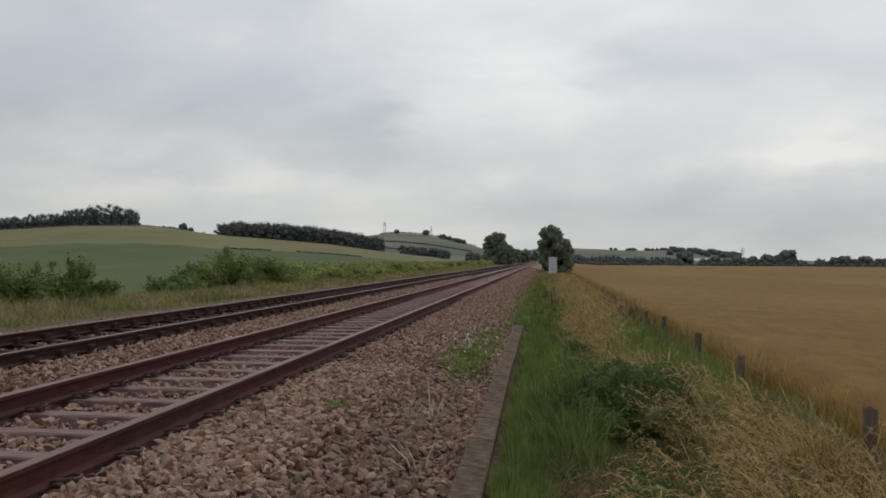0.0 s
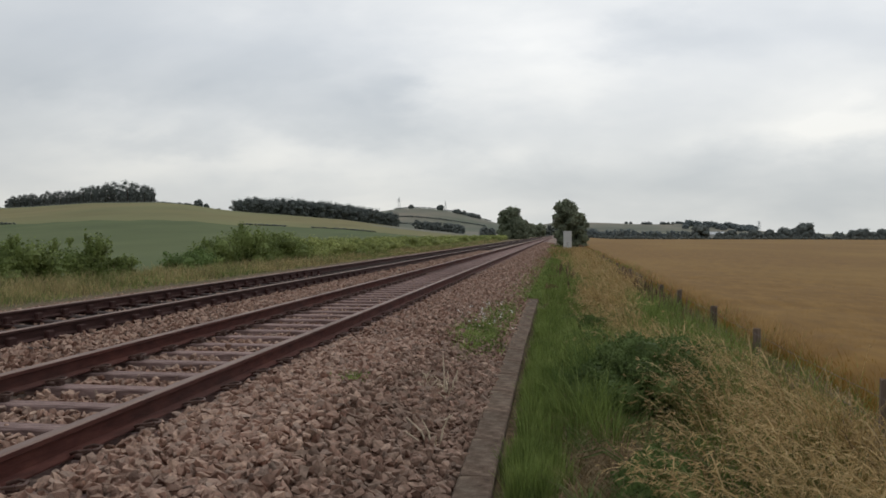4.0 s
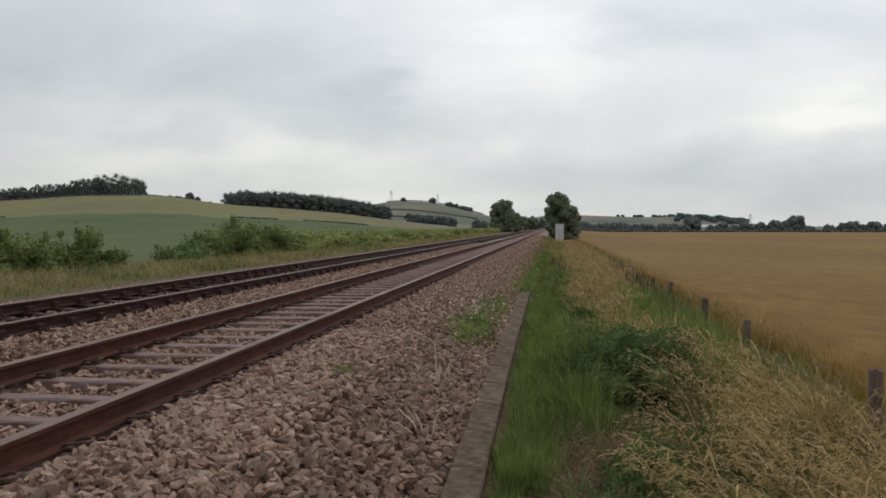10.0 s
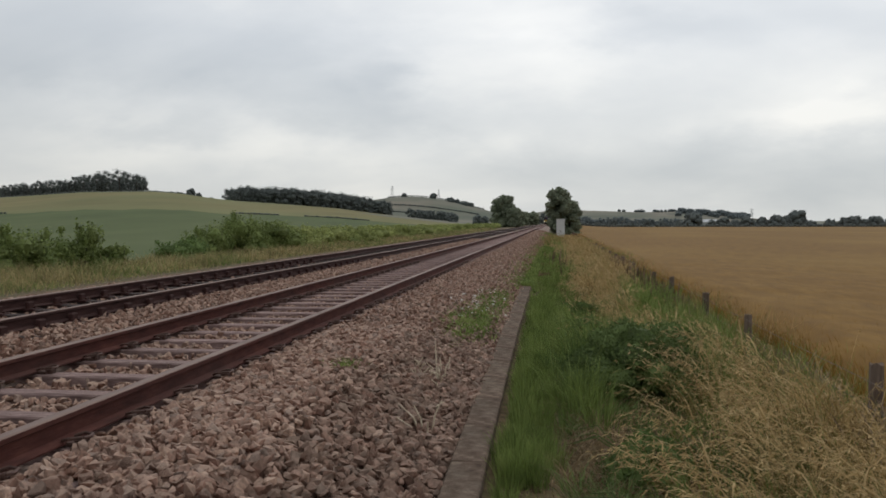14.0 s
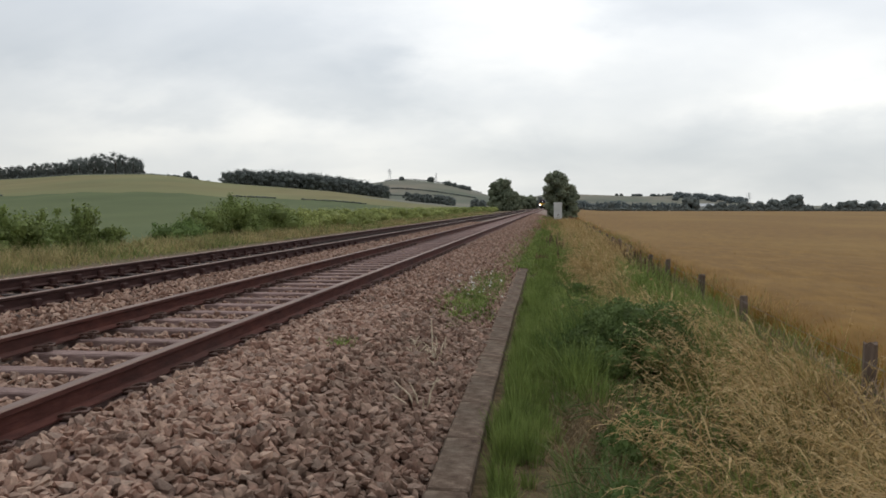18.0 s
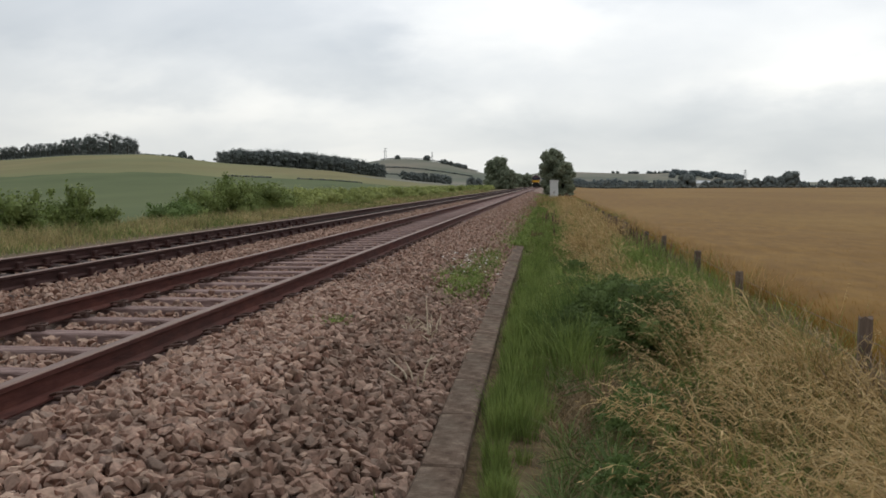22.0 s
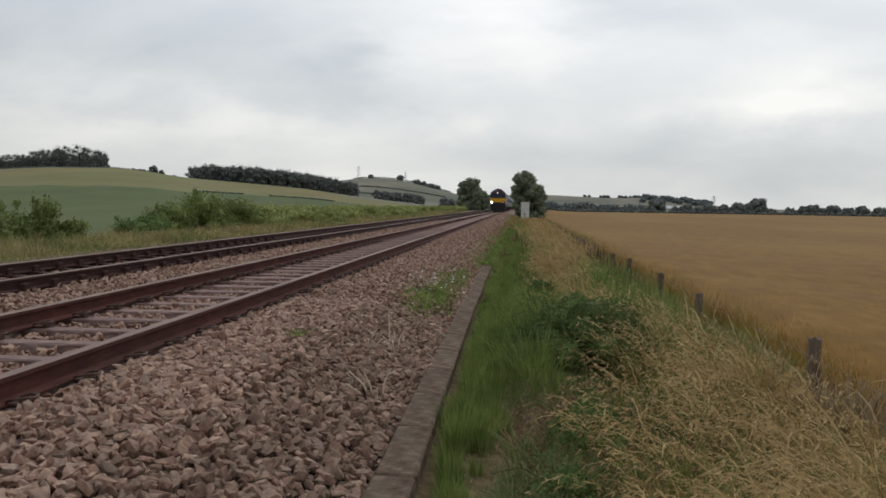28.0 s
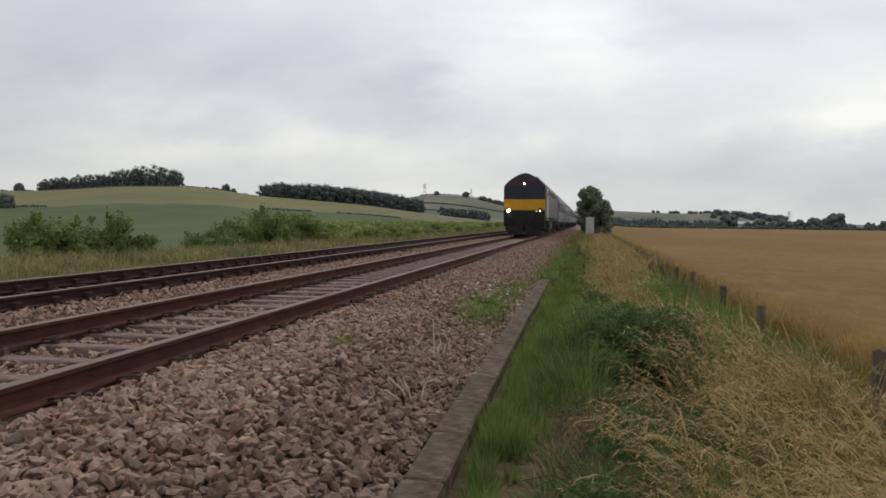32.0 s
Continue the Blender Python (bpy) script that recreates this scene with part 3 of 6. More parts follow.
def make_tree(name, x, y, h, w, label, seed, n=2600, size=0.32, low=0.2, mat="leaf_tree", sink=0.1, z=None):
    tree = tagged(new(name), label, "tree")
    z0 = float(ground_z(x, y)) if z is None else z
    tree.matrix_basis = pose(x, y, z0 - sink)
    bm = bmesh.new()
    lobes = crown_lobes(h, w, seed, low, 20)
    rod(bm, (0, 0, -0.3), (0.02 * w, 0.01 * w, h * 0.55), h * 0.028, 9, h * 0.014)
    for c, r in lobes[2::2]:
        rod(bm, (0.008 * w, 0.004 * w, h * random.uniform(0.2, 0.45)), c, h * 0.011, 6, h * 0.004)
    part("trunk", bm, M["bark"], tree)
    V, F = leaves(n, lobes, size, seed, 0.0, 0.84)
    part("crown", mesh_np("crown", V, F, M[mat]), None, tree)
    return tree


def make_wood(name, label, pts, h, seed, size=0.8, n=260, wide=1.0, mat="leaf_far", low=0.18, core=0.72):
    """A far wood: many crowns and trunks, joined."""
    g = np.random.default_rng(seed)
    Vs, Fs, off = [], [], 0
    bm = bmesh.new()
    for i, (x, y, k) in enumerate(pts):
        z = float(ground_z(x, y))
        hh = h * k
        w = hh * g.uniform(0.55, 0.8) * wide
        V, F = leaves(n, crown_lobes(hh, w, seed * 100 + i, low, 10), size, seed * 50 + i, 0.0, core)
        Vs.append(V + np.array([x, y, z - 1.2]))
        Fs.append(F + off)
        off += len(V)
        rod(bm, (x, y, z - 0.5), (x, y, z + hh * 0.6), hh * 0.022, 5)
    wood = tagged(new(name), label, "wood", kind="stuff")
    part("trunks", bm, M["bark"], wood)
    part("crowns", mesh_np("crowns", np.concatenate(Vs), np.concatenate(Fs), M[mat]), None, wood)


def at_bearing(u, r):
    """A place r metres from the start of the line, at the slope u to it."""
    y = r / math.sqrt(1 + u * u)
    return 2.7 + u * y, y



# ---- trees beside the line ----
make_tree("lineside_tree", 3.50, 112.0, 6.9, 3.5, "tall dark green tree beside the railway", 3, 5200, 0.16, 0.06)
make_tree("lineside_tree", 4.95, 112.6, 5.1, 3.3, "lower dark green tree beside the tall one", 9, 3600, 0.16, 0.02)
make_tree("lineside_tree", -13.4, 262, 10.4, 8.6, "broad dark tree beside the far track", 25, 5200, 0.36, 0.05)
make_tree("lineside_tree", -9.3, 258, 6.4, 5.6, "lower dark tree beside the far track", 6, 3200, 0.30, 0.02)
make_tree("lineside_tree", -13.0, 430, 7.4, 8.0, "distant dark tree where the line bends from sight", 7, 2200, 0.45, 0.05)
make_tree("lineside_tree", -7.9, 436, 7.0, 7.0, "distant dark tree where the line bends from sight", 8, 2200, 0.45, 0.05)


def make_bush_mesh(w, h, seed, n, size, mat, n_lobes=11):
    g = np.random.default_rng(seed)
    lobes = []
    for i in range(n_lobes):
        a, k = i * 2.4, g.uniform(0.0, 0.36) * w
        t = g.uniform(0.15, 0.68)
        r = w * g.uniform(0.16, 0.27)
        lobes.append(((k * math.cos(a), k * math.sin(a), h * t * (1 - 0.7 * (k / w) ** 2)), (r, r, min(r, h * 0.36))))
    # leafy shoots that stand out of the top
    for i in range(n_lobes // 2):
        a, k = g.uniform(0, 6.28), g.uniform(0.0, 0.38) * w
        r = w * g.uniform(0.035, 0.07)
        lobes.append(((k * math.cos(a), k * math.sin(a), h * g.uniform(0.62, 0.88) * (1 - 0.9 * (k / w) ** 2)), (r, r, h * g.uniform(0.10, 0.19))))
    V, F = leaves(n, lobes, size, seed, 0.0, 0.55)
    V[:, 2] = np.maximum(V[:, 2], 0.0)
    return mesh_np("foliage", V, F, M[mat])


def bush_stems(w, h, seed):
    g = np.random.default_rng(seed)
    bm = bmesh.new()
    for i in range(9):
        a, k = i * 2.4, g.uniform(0.1, 0.3) * w
        rod(bm, (0.05 * math.cos(a), 0.05 * math.sin(a), -0.15), (k * math.cos(a), k * math.sin(a), h * g.uniform(0.4, 0.8)), 0.012 + 0.006 * w, 5, 0.006)
    return put(bm, "stems", M["bark"])


def make_bush(x, y, w, h, seed, label, n=1500, size=0.075, mat="leaf_hedge", group="", z=None, lobes=14):
    b = tagged(new("bush"), label, "bush", group)
    b.matrix_basis = pose(x, y, (float(ground_z(x, y)) if z is None else z) - 0.05)
    part("stems", bush_stems(w, h, seed), None, b)
    part("foliage", make_bush_mesh(w, h, seed, n, size, mat, lobes), None, b)
    return b


M["leaf_light"] = leaf("pale_hedge_leaf", (0.183, 0.217, 0.066), (0.384, 0.409, 0.149), 0.3, 0.3)
hb = "green hawthorn bush in the railway hedge"
make_bush(-13.6, 22.5, 2.7, 1.85, 41, hb, 5200, 0.05, group="hedge bushes")
make_bush(-15.4, 24.6, 2.6, 1.7, 42, hb, 4400, 0.05, group="hedge bushes")
make_bush(-13.1, 25.4, 2.0, 1.95, 43, hb + " with a tall shoot", 4400, 0.05, group="hedge bushes")
make_bush(-12.6, 26.6, 1.5, 1.1, 44, hb, 2400, 0.05, group="hedge bushes")
make_bush(-13.4, 36.2, 2.8, 2.0, 45, hb, 4800, 0.05, group="hedge bushes")
make_bush(-12.9, 38.6, 3.6, 2.35, 46, hb, 7000, 0.05, "leaf_hedge", group="hedge bushes")
make_bush(-12.4, 41.2, 3.0, 1.95, 47, hb, 4800, 0.05, group="hedge bushes")
make_bush(-13.0, 33.0, 3.0, 1.25, 48, "pale green bramble in front of the railway hedge", 3200, 0.05, "leaf_bush", group="hedge bushes")
kinds = [make_bush(-12.6, 44.0 + 3.0 * i, 3.2 + 0.3 * i, 1.55 + 0.12 * (i % 2), 50 + i, hb, 3200, 0.065, "leaf_light" if i % 4 else "leaf_hedge", group="hedge bushes") for i in range(4)]
y = 55.5
k = 0
while y < 235:
    copy_thing(kinds[k % 4], Matrix.LocRotScale((-12.8 + random.uniform(-0.5, 0.5) - max(0, y - 150) * 0.012, y, -0.68), Euler((0, 0, random.uniform(0, 6.28))), None))
    y += random.uniform(2.2, 3.2) * (1 + y / 400)
    k += 1

# the dark bramble between the trough and the fence
def make_bramble(x, y, w, h, seed, label, n, size, mat="leaf_bramble"):
    """A rounded thicket: overlapping leafy shoots over a dense dark heart, hollow under its skirt."""
    g = np.random.default_rng(seed)
    b = tagged(new("bramble"), label, "bush", "brambles of the verge")
    b.matrix_basis = pose(x, y, float(ground_z(x, y)) - 0.04)
    lobes = []
    for i in range(34):
        a, k = i * 2.4, math.sqrt((i + 0.5) / 34)
        top = h * (0.86 - 0.46 * k ** 2.4) * g.uniform(0.82, 1.1)
        r = w * g.uniform(0.085, 0.15)
        lobes.append(((0.44 * w * k * math.cos(a), 0.44 * w * k * math.sin(a), top - r * 0.5), (r, r, r * g.uniform(0.7, 1.1))))
    lobes.append(((0, 0, h * 0.40), (0.40 * w, 0.40 * w, 0.36 * h)))
    V, F = leaves(n, lobes, size, seed, 0.55, 0.72)
    V[:, 2] = np.maximum(V[:, 2], 0.0)
    part("stems", bush_stems(w, h, seed), None, b)
    part("foliage", mesh_np("foliage", V, F, M[mat]), None, b)
    # long thorny runners that arch out of the top
    bm = bmesh.new()
    for i in range(16):
        a, k = g.uniform(0, 6.28), g.uniform(0.2, 0.4) * w
        p = Vector((k * math.cos(a), k * math.sin(a), h * 0.7))
        q = p + Vector((0.12 * math.cos(a), 0.12 * math.sin(a), h * g.uniform(0.15, 0.28)))
        rod(bm, p, q, 0.004, 5, 0.003)
        rod(bm, q, q + Vector((0.16 * math.cos(a), 0.16 * math.sin(a), -0.05)), 0.003, 5, 0.002)
    part("runner", bm, M["leaf_bramble"], b)["kind"] = "stuff"


M["leaf_bramble"] = leaf("bramble_leaf_dark", (0.062, 0.098, 0.029), (0.190, 0.246, 0.086), 0.22, 0.4)
make_bramble(3.50, 7.80, 1.42, 0.80, 60, "dense dark green bramble bush among the verge grass", 34000, 0.015)
make_bramble(4.00, 9.3, 0.9, 0.66, 61, "smaller green bramble behind the dense one", 11000, 0.02)
make_bramble(3.33, 5.25, 0.62, 0.42, 62, "low green leafy weeds among the seeding grass", 7000, 0.014, "leaf_bush")
# next two: dark clumps added to stand in for the shaded hollow beside the straw
make_bramble(3.16, 10.7, 0.55, 0.52, 64, "dark leafy clump in place of the shaded hollow by the dry grass", 6000, 0.017)
make_bramble(3.22, 12.4, 0.6, 0.55, 65, "dark leafy clump in place of the shaded hollow by the dry grass", 6000, 0.019)
make_bramble(3.10, 4.15, 0.46, 0.30, 63, "low green leafy weeds beside the green grass", 4000, 0.012, "leaf_bush")

# ---- grass, straw and wheat ----
M["grass"] = material("verge_grass_blade", [(0.32, (0.092, 0.128, 0.034)), (0.5, (0.172, 0.226, 0.060)), (0.68, (0.268, 0.318, 0.100))], 2.4, 3, 0.75, island=0.35, trans=0.3, spec=0.2)
M["grass_dry"] = leaf("dead_grass_blade", (0.150, 0.098, 0.050), (0.34, 0.235, 0.130), 0.25, 0.4)
M["reed_dead"] = leaf("dead_reed_leaf", (0.110, 0.078, 0.042), (0.31, 0.222, 0.120), 0.2, 0.45)
M["dock_dead"] = leaf("withered_weed_stem", (0.215, 0.155, 0.100), (0.36, 0.265, 0.170), 0.25, 0.35)
M["straw"] = material("ripe_grass_stem", [(0.30, (0.191, 0.125, 0.047)), (0.48, (0.307, 0.210, 0.080)), (0.70, (0.414, 0.296, 0.125))], 2.6, 3, 0.8, island=0.28, trans=0.25, spec=0.2)
M["dock_dark"] = leaf("dark_dock_seed", (0.095, 0.060, 0.040), (0.20, 0.125, 0.085), 0.1, 0.4)
M["fence_straw"] = leaf("rank_dead_grass", (0.26, 0.165, 0.070), (0.43, 0.290, 0.135), 0.3, 0.35)
M["half_ripe"] = leaf("half_ripe_grass_stem", (0.13, 0.135, 0.045), (0.27, 0.255, 0.095), 0.25, 0.40)
M["plume"] = material("pale_seed_plume", [(0.30, (0.354, 0.240, 0.104)), (0.70, (0.563, 0.417, 0.214))], 3.0, 3, 0.8, island=0.25, trans=0.3, spec=0.2)
M["verge_far"] = leaf("yellow_green_verge_grass", (0.22, 0.185, 0.080), (0.46, 0.375, 0.185), 0.25, 0.4)
M["wheat"] = leaf("ripe_wheat", (0.215, 0.115, 0.024), (0.315, 0.180, 0.042), 0.3, 0.16)
M["white_flower"] = material("white_petal", [(0.3, (0.62, 0.62, 0.55)), (0.7, (0.78, 0.78, 0.74))], 5, 2, 0.8)


def blades(g, x, y, z, h, w, lean, way=None, seg=2):
    """Tapering bent blades: arrays of root places, heights, widths and lean."""
    n = len(x)
    a = g.uniform(0, 2 * math.pi, n) if way is None else way
    dx, dy = np.cos(a), np.sin(a)
    f = g.uniform(0, math.pi, n)
    sx, sy = np.cos(f) * w / 2, np.sin(f) * w / 2
    rows = []
    for i in range(seg + 1):
        t = i / seg
        b = lean * h * t ** 2
        zz = z + h * t * (1 - 0.35 * lean * t)
        k = 1 - t ** 1.5 * 0.96
        for s in (-1, 1):
            rows.append(np.stack([x + dx * b + s * sx * k, y + dy * b + s * sy * k, zz], 1))
    V = np.stack(rows, 1)
    m = V.shape[1]
    quad = np.array([[2 * i, 2 * i + 1, 2 * i + 3, 2 * i + 2] for i in range(seg)])
    F = (quad[None] + (np.arange(n) * m)[:, None, None]).reshape(-1, 4)
    tip = V[:, -1]
    return V.reshape(-1, 3), F, tip


def arcs(g, x, y, z, length, way, tilt, bend, w_stem, w_head, head=0.26, seg=9):
    """Long stems that stand up, then nod over: the upper end thickens into a plume. Gives the stems and the plumes apart."""
    n = len(x)
    p = np.stack([x, y, z], 1)
    face = way + math.pi / 2 + g.normal(0, 0.7, n)
    side = np.stack([np.cos(face), np.sin(face), np.zeros(n)], 1)
    rows, tt = [], np.linspace(0, 1, seg + 1)
    cut = int(round(seg * (1 - head)))
    for i, t in enumerate(tt):
        k = (t - tt[cut]) / (1 - tt[cut])
        w = w_stem * (1 - 0.45 * t) if i < cut else np.maximum(w_head * math.sin(math.pi * min(0.97, 0.12 + 0.86 * k)), w_stem * 0.3)
        rows.append(np.stack([p - side * (w / 2)[:, None], p + side * (w / 2)[:, None]], 1))
        a = tilt + bend * t ** 2.6
        step_ = (length / seg)[:, None]
        p = p + step_ * np.stack([np.sin(a) * np.cos(way), np.sin(a) * np.sin(way), np.cos(a)], 1)
        way = way + g.normal(0, 0.10, n)
    V = np.concatenate(rows, 1)
    m = V.shape[1]
    q = lambda a, b: (np.array([[2 * i, 2 * i + 1, 2 * i + 3, 2 * i + 2] for i in range(a, b)])[None] + (np.arange(n) * m)[:, None, None]).reshape(-1, 4)
    V = V.reshape(-1, 3)
    return V, q(0, cut), q(cut, seg), rows


def tufts(g, cx, cy, per, spread, low, high, width, lean=(0.15, 0.8)):
    """Fountains of blades: each tuft leans out from its middle."""
    n = len(cx) * per
    a = g.uniform(0, 2 * math.pi, n)
    k = spread * np.sqrt(g.uniform(0, 1, n))
    size = np.repeat(g.uniform(0.55, 1.25, len(cx)), per)
    x, y = np.repeat(cx, per) + k * np.cos(a) * size, np.repeat(cy, per) + k * np.sin(a) * size
    h = g.uniform(low, high, n) * size
    V, F, _ = blades(g, x, y, ground_z(x, y) - 0.02, h, width + 0.0006 * y, g.uniform(*lean, n), a + g.normal(0, 0.5, n), 3)
    return V, F


def join(*pairs):
    Vs, Fs, off = [], [], 0
    for V, F in pairs:
        Vs.append(V)
        Fs.append(F + off)
        off += len(V)
    return np.concatenate(Vs), np.concatenate(Fs)


def stuff(name, V, F, mat, label, category):
    return thing(name, mesh_np(name, V, F, M[mat]), label, category, kind="stuff")


def scatter(g, n, x0, x1, y0, y1, bias=1.0):
    """Places in a strip, denser towards y0."""
    return g.uniform(x0, x1, n), y0 + (y1 - y0) * g.uniform(0, 1, n) ** bias


SWAYING = []


def make_verge():
    g = np.random.default_rng(91)
    # green grass beside the trough, in tufts over short blades
    x, y = scatter(g, 36000, 2.24, 3.5, 1.5, 40, 2.0)
    wide = np.interp(y, (2, 7, 8.5, 16, 25, 40), (2.50, 2.58, 2.85, 3.2, 3.4, 3.2)) + 0.3 * patchy(x, y, 0.9)
    keep = (patchy(x, y, 0.22, 2.0) * 0.6 + patchy(x, y, 0.7, 12.0) * 0.55 > np.interp(y, (7, 9), (0.54, 0.50))) & (x < wide)
    x, y = x[keep], y[keep]
    clear = (x > trough_x(y) + 0.25) & ((y > 8) | (patchy(x, y, 0.42, 87.0) > 0.36))
    x, y = x[clear], y[clear]
    h = g.uniform(0.05, 0.16, len(x)) * (0.45 + 1.5 * patchy(x, y, 0.4, 7.0)) * np.interp(x - trough_x(y), (0.25, 0.5), (0.6, 1))
    V, F, _ = blades(g, x, y, ground_z(x, y) - 0.02, h, 0.006 + 0.0007 * y, g.uniform(0.1, 0.6, len(x)))
    cx, cy = scatter(g, 1500, 2.33, 3.8, 1.6, 52, 1.7)
    keep = (patchy(cx, cy, 0.45, 12.0) * 0.55 + patchy(cx, cy, 0.8, 13.0) * 0.45 > np.interp(cy, (7, 10), (0.50, 0.42))) & (cx < np.interp(cy, (2, 7, 8.5, 16, 25, 40), (2.50, 2.58, 2.9, 3.25, 3.45, 3.2)) + 0.25 * patchy(cx, cy, 0.8))
    keep &= (cx > trough_x(cy) + 0.33) & ((cy > 8) | (patchy(cx, cy, 0.42, 87.0) > 0.42))
    V2, F2 = tufts(g, cx[keep], cy[keep], 70, 0.085, 0.09, 0.26, 0.0045, (0.05, 0.6))
    # thick upright clumps with bare gaps between them
    cx, cy = scatter(g, 620, 2.40, 3.15, 2.0, 16, 1.35)
    keep = (patchy(cx, cy, 0.42, 87.0) > np.interp(cy, (7, 9), (0.40, 0.36))) & (cx > trough_x(cy) + 0.30) & (cx < np.interp(cy, (2, 5, 8, 12, 16), (2.68, 2.70, 2.80, 3.05, 3.0)))
    V3, F3 = tufts(g, cx[keep], cy[keep], 110, 0.085, 0.11, 0.27, 0.0045, (0.03, 0.5))
    # a broken row of clumps along the trough
    cy = np.concatenate([g.normal(c, 0.11, 5) for c in np.arange(2.5, 9.5, 0.52)])
    cx = trough_x(cy) + 0.34 + np.abs(g.normal(0, 0.09, len(cy)))
    V4, F4 = tufts(g, cx, cy, 90, 0.075, 0.12, 0.28, 0.0045, (0.03, 0.5))
    V, F = join((V, F), (V2, F2), (V3, F3), (V4, F4))
    stuff("verge_grass", V, F, "grass", "tufted green grass beside the cable trough", "grass")
    # short trodden grass where the verge is open behind
    cx, cy = g.uniform(2.5, 5.2, 420), g.uniform(-6.0, 1.9, 420)
    V, F = tufts(g, cx, cy, 30, 0.11, 0.05, 0.18, 0.006)
    stuff("trodden_grass", V, F, "grass", "short trodden grass on the open verge", "grass")
    # tall green grass and weeds among the straw
    cx, cy = scatter(g, 1900, 2.9, 5.3, 1.8, 60, 2.0)
    keep = (patchy(cx, cy, 0.8, 5.0) > np.where(cy > 8.5, 0.50, np.where(cx > 3.5, 0.46, 0.42))) & ((cx > 3.5) | (cy > 8)) & ~((cx < 4.0) & (cy > 5.6) & (cy < 8.6))
    V, F = tufts(g, cx[keep], cy[keep], 26, 0.10, 0.2, 0.62, 0.005, (0.1, 0.6))
    stuff("tall_grass", V, F, "grass", "tall green grass growing among dry stems", "grass")
    # green growth that hems the bramble
    places = ((3.15, 0.16, 8.9, 0.4, 24), (4.0, 0.3, 8.9, 0.5, 50), (3.15, 0.2, 10.0, 0.8, 45), (4.40, 0.26, 11.3, 1.0, 90), (4.5, 0.28, 14.8, 1.8, 90), (3.0, 0.08, 6.9, 0.4, 8))
    cx = np.concatenate([g.normal(a, b, k) for a, b, c, d, k in places])
    cy = np.concatenate([g.normal(c, d, k) for a, b, c, d, k in places])
    V, F = tufts(g, cx, cy, 60, 0.13, 0.26, 0.62, 0.006, (0.1, 0.6))
    stuff("tall_grass", V, F, "grass", "tall green grass and weeds round the bramble", "grass")
    places = ((3.95, 0.14, 7.9, 0.35, 30), (3.5, 0.35, 8.4, 0.15, 26))
    cx = np.concatenate([g.normal(a, b, k) for a, b, c, d, k in places])
    cy = np.concatenate([g.normal(c, d, k) for a, b, c, d, k in places])
    V, F = tufts(g, cx, cy, 46, 0.12, 0.35, 0.74, 0.006, (0.1, 0.5))
    stuff("tall_grass", V, F, "leaf_bush", "dark green grass growing up through the bramble", "grass")
    # weeds creeping over the trough and the ballast edge
    xs, ys = [], []
    for cx, cy, sx, sy, n in ((1.62, 11.2, 0.15, 0.8, 3600), (1.72, 14.3, 0.16, 1.3, 1900), (1.98, 20.0, 0.22, 1.3, 1500), (2.12, 19.3, 0.13, 0.3, 800), (0.95, 6.75, 0.06, 0.09, 320), (2.03, 3.15, 0.05, 0.14, 220), (2.15, 25, 0.28, 4, 2400), (2.3, 36, 0.35, 6, 2600), (1.6, 9.3, 0.07, 0.2, 90)):
        xs.append(g.normal(cx, sx, n))
        ys.append(g.normal(cy, sy, n))
    x, y = np.concatenate(xs), np.concatenate(ys)
    clear = (y > 18.7) | (x < trough_x(y) - 0.03) | (x > trough_x(y) + 0.24)
    x, y = x[clear], y[clear]
    z = np.where(x < 1.99, bed_z(x), np.where(x < 2.32, -0.41, ground_z(x, y)))
    V, F, _ = blades(g, x, y, z - 0.01, g.uniform(0.04, 0.13, len(x)), 0.010 + 0.0006 * y, g.uniform(0.3, 1.0, len(x)))
    stuff("trackside_weeds", V, F, "grass", "low green weeds growing through the ballast edge", "weeds")
    # dead brown grass low down
    x, y = scatter(g, 46000, 2.3, 5.7, 1.6, 40, 2.0)
    keep = (patchy(x, y, 0.4, 8.0) > np.interp(y, (4, 6), (0.52, 0.36))) & ((x > 3.0) | (patchy(x, y, 0.3, 3.0) > 0.2)) & (x > trough_x(y) + 0.27)
    x, y = x[keep], y[keep]
    V, F, _ = blades(g, x, y, ground_z(x, y) - 0.02, g.uniform(0.08, 0.34, len(x)) * np.clip((x - 2.2), 0.35, 1), 0.006 + 0.0005 * y, g.uniform(0.4, 1.3, len(x)))
    stuff("dead_grass", V, F, "grass_dry", "withered brown grass lying in the verge", "grass")
    # flattened dead leaves in the open patch beside the green grass
    x, y = scatter(g, 10000, 2.6, 3.8, 2.0, 12, 1.3)
    keep = (patchy(x, y, 0.5, 21.0) > 0.35) & (x > np.interp(y, (2, 8, 12), (2.75, 2.85, 3.05)))
    x, y = x[keep], y[keep]
    V, F, _ = blades(g, x, y, ground_z(x, y) - 0.02, g.uniform(0.10, 0.34, len(x)), 0.007 + 0.0005 * y, g.uniform(0.5, 1.6, len(x)), None, 3)
    stuff("dead_leaves", V, F, "reed_dead", "dark brown dead leaves in a gap of the verge", "grass")
    cx, cy = scatter(g, 330, 2.75, 3.9, 2.2, 9.5, 1.2)
    keep = patchy(cx, cy, 0.5, 61.0) > 0.45
    V, F = tufts(g, cx[keep], cy[keep], 70, 0.10, 0.08, 0.30, 0.006, (0.3, 1.1))
    some = np.repeat(g.uniform(0, 1, keep.sum()) < 0.35, 70 * 3)
    stuff("verge_weeds", V, F[some], "grass", "bright green grass tufts in the gap of the verge", "weeds")
    stuff("verge_weeds", V, F[~some], "leaf_bush", "dark green leafy weeds in the gap of the verge", "weeds")
    # straw-coloured seeding grass, in clumps
    n = 3300
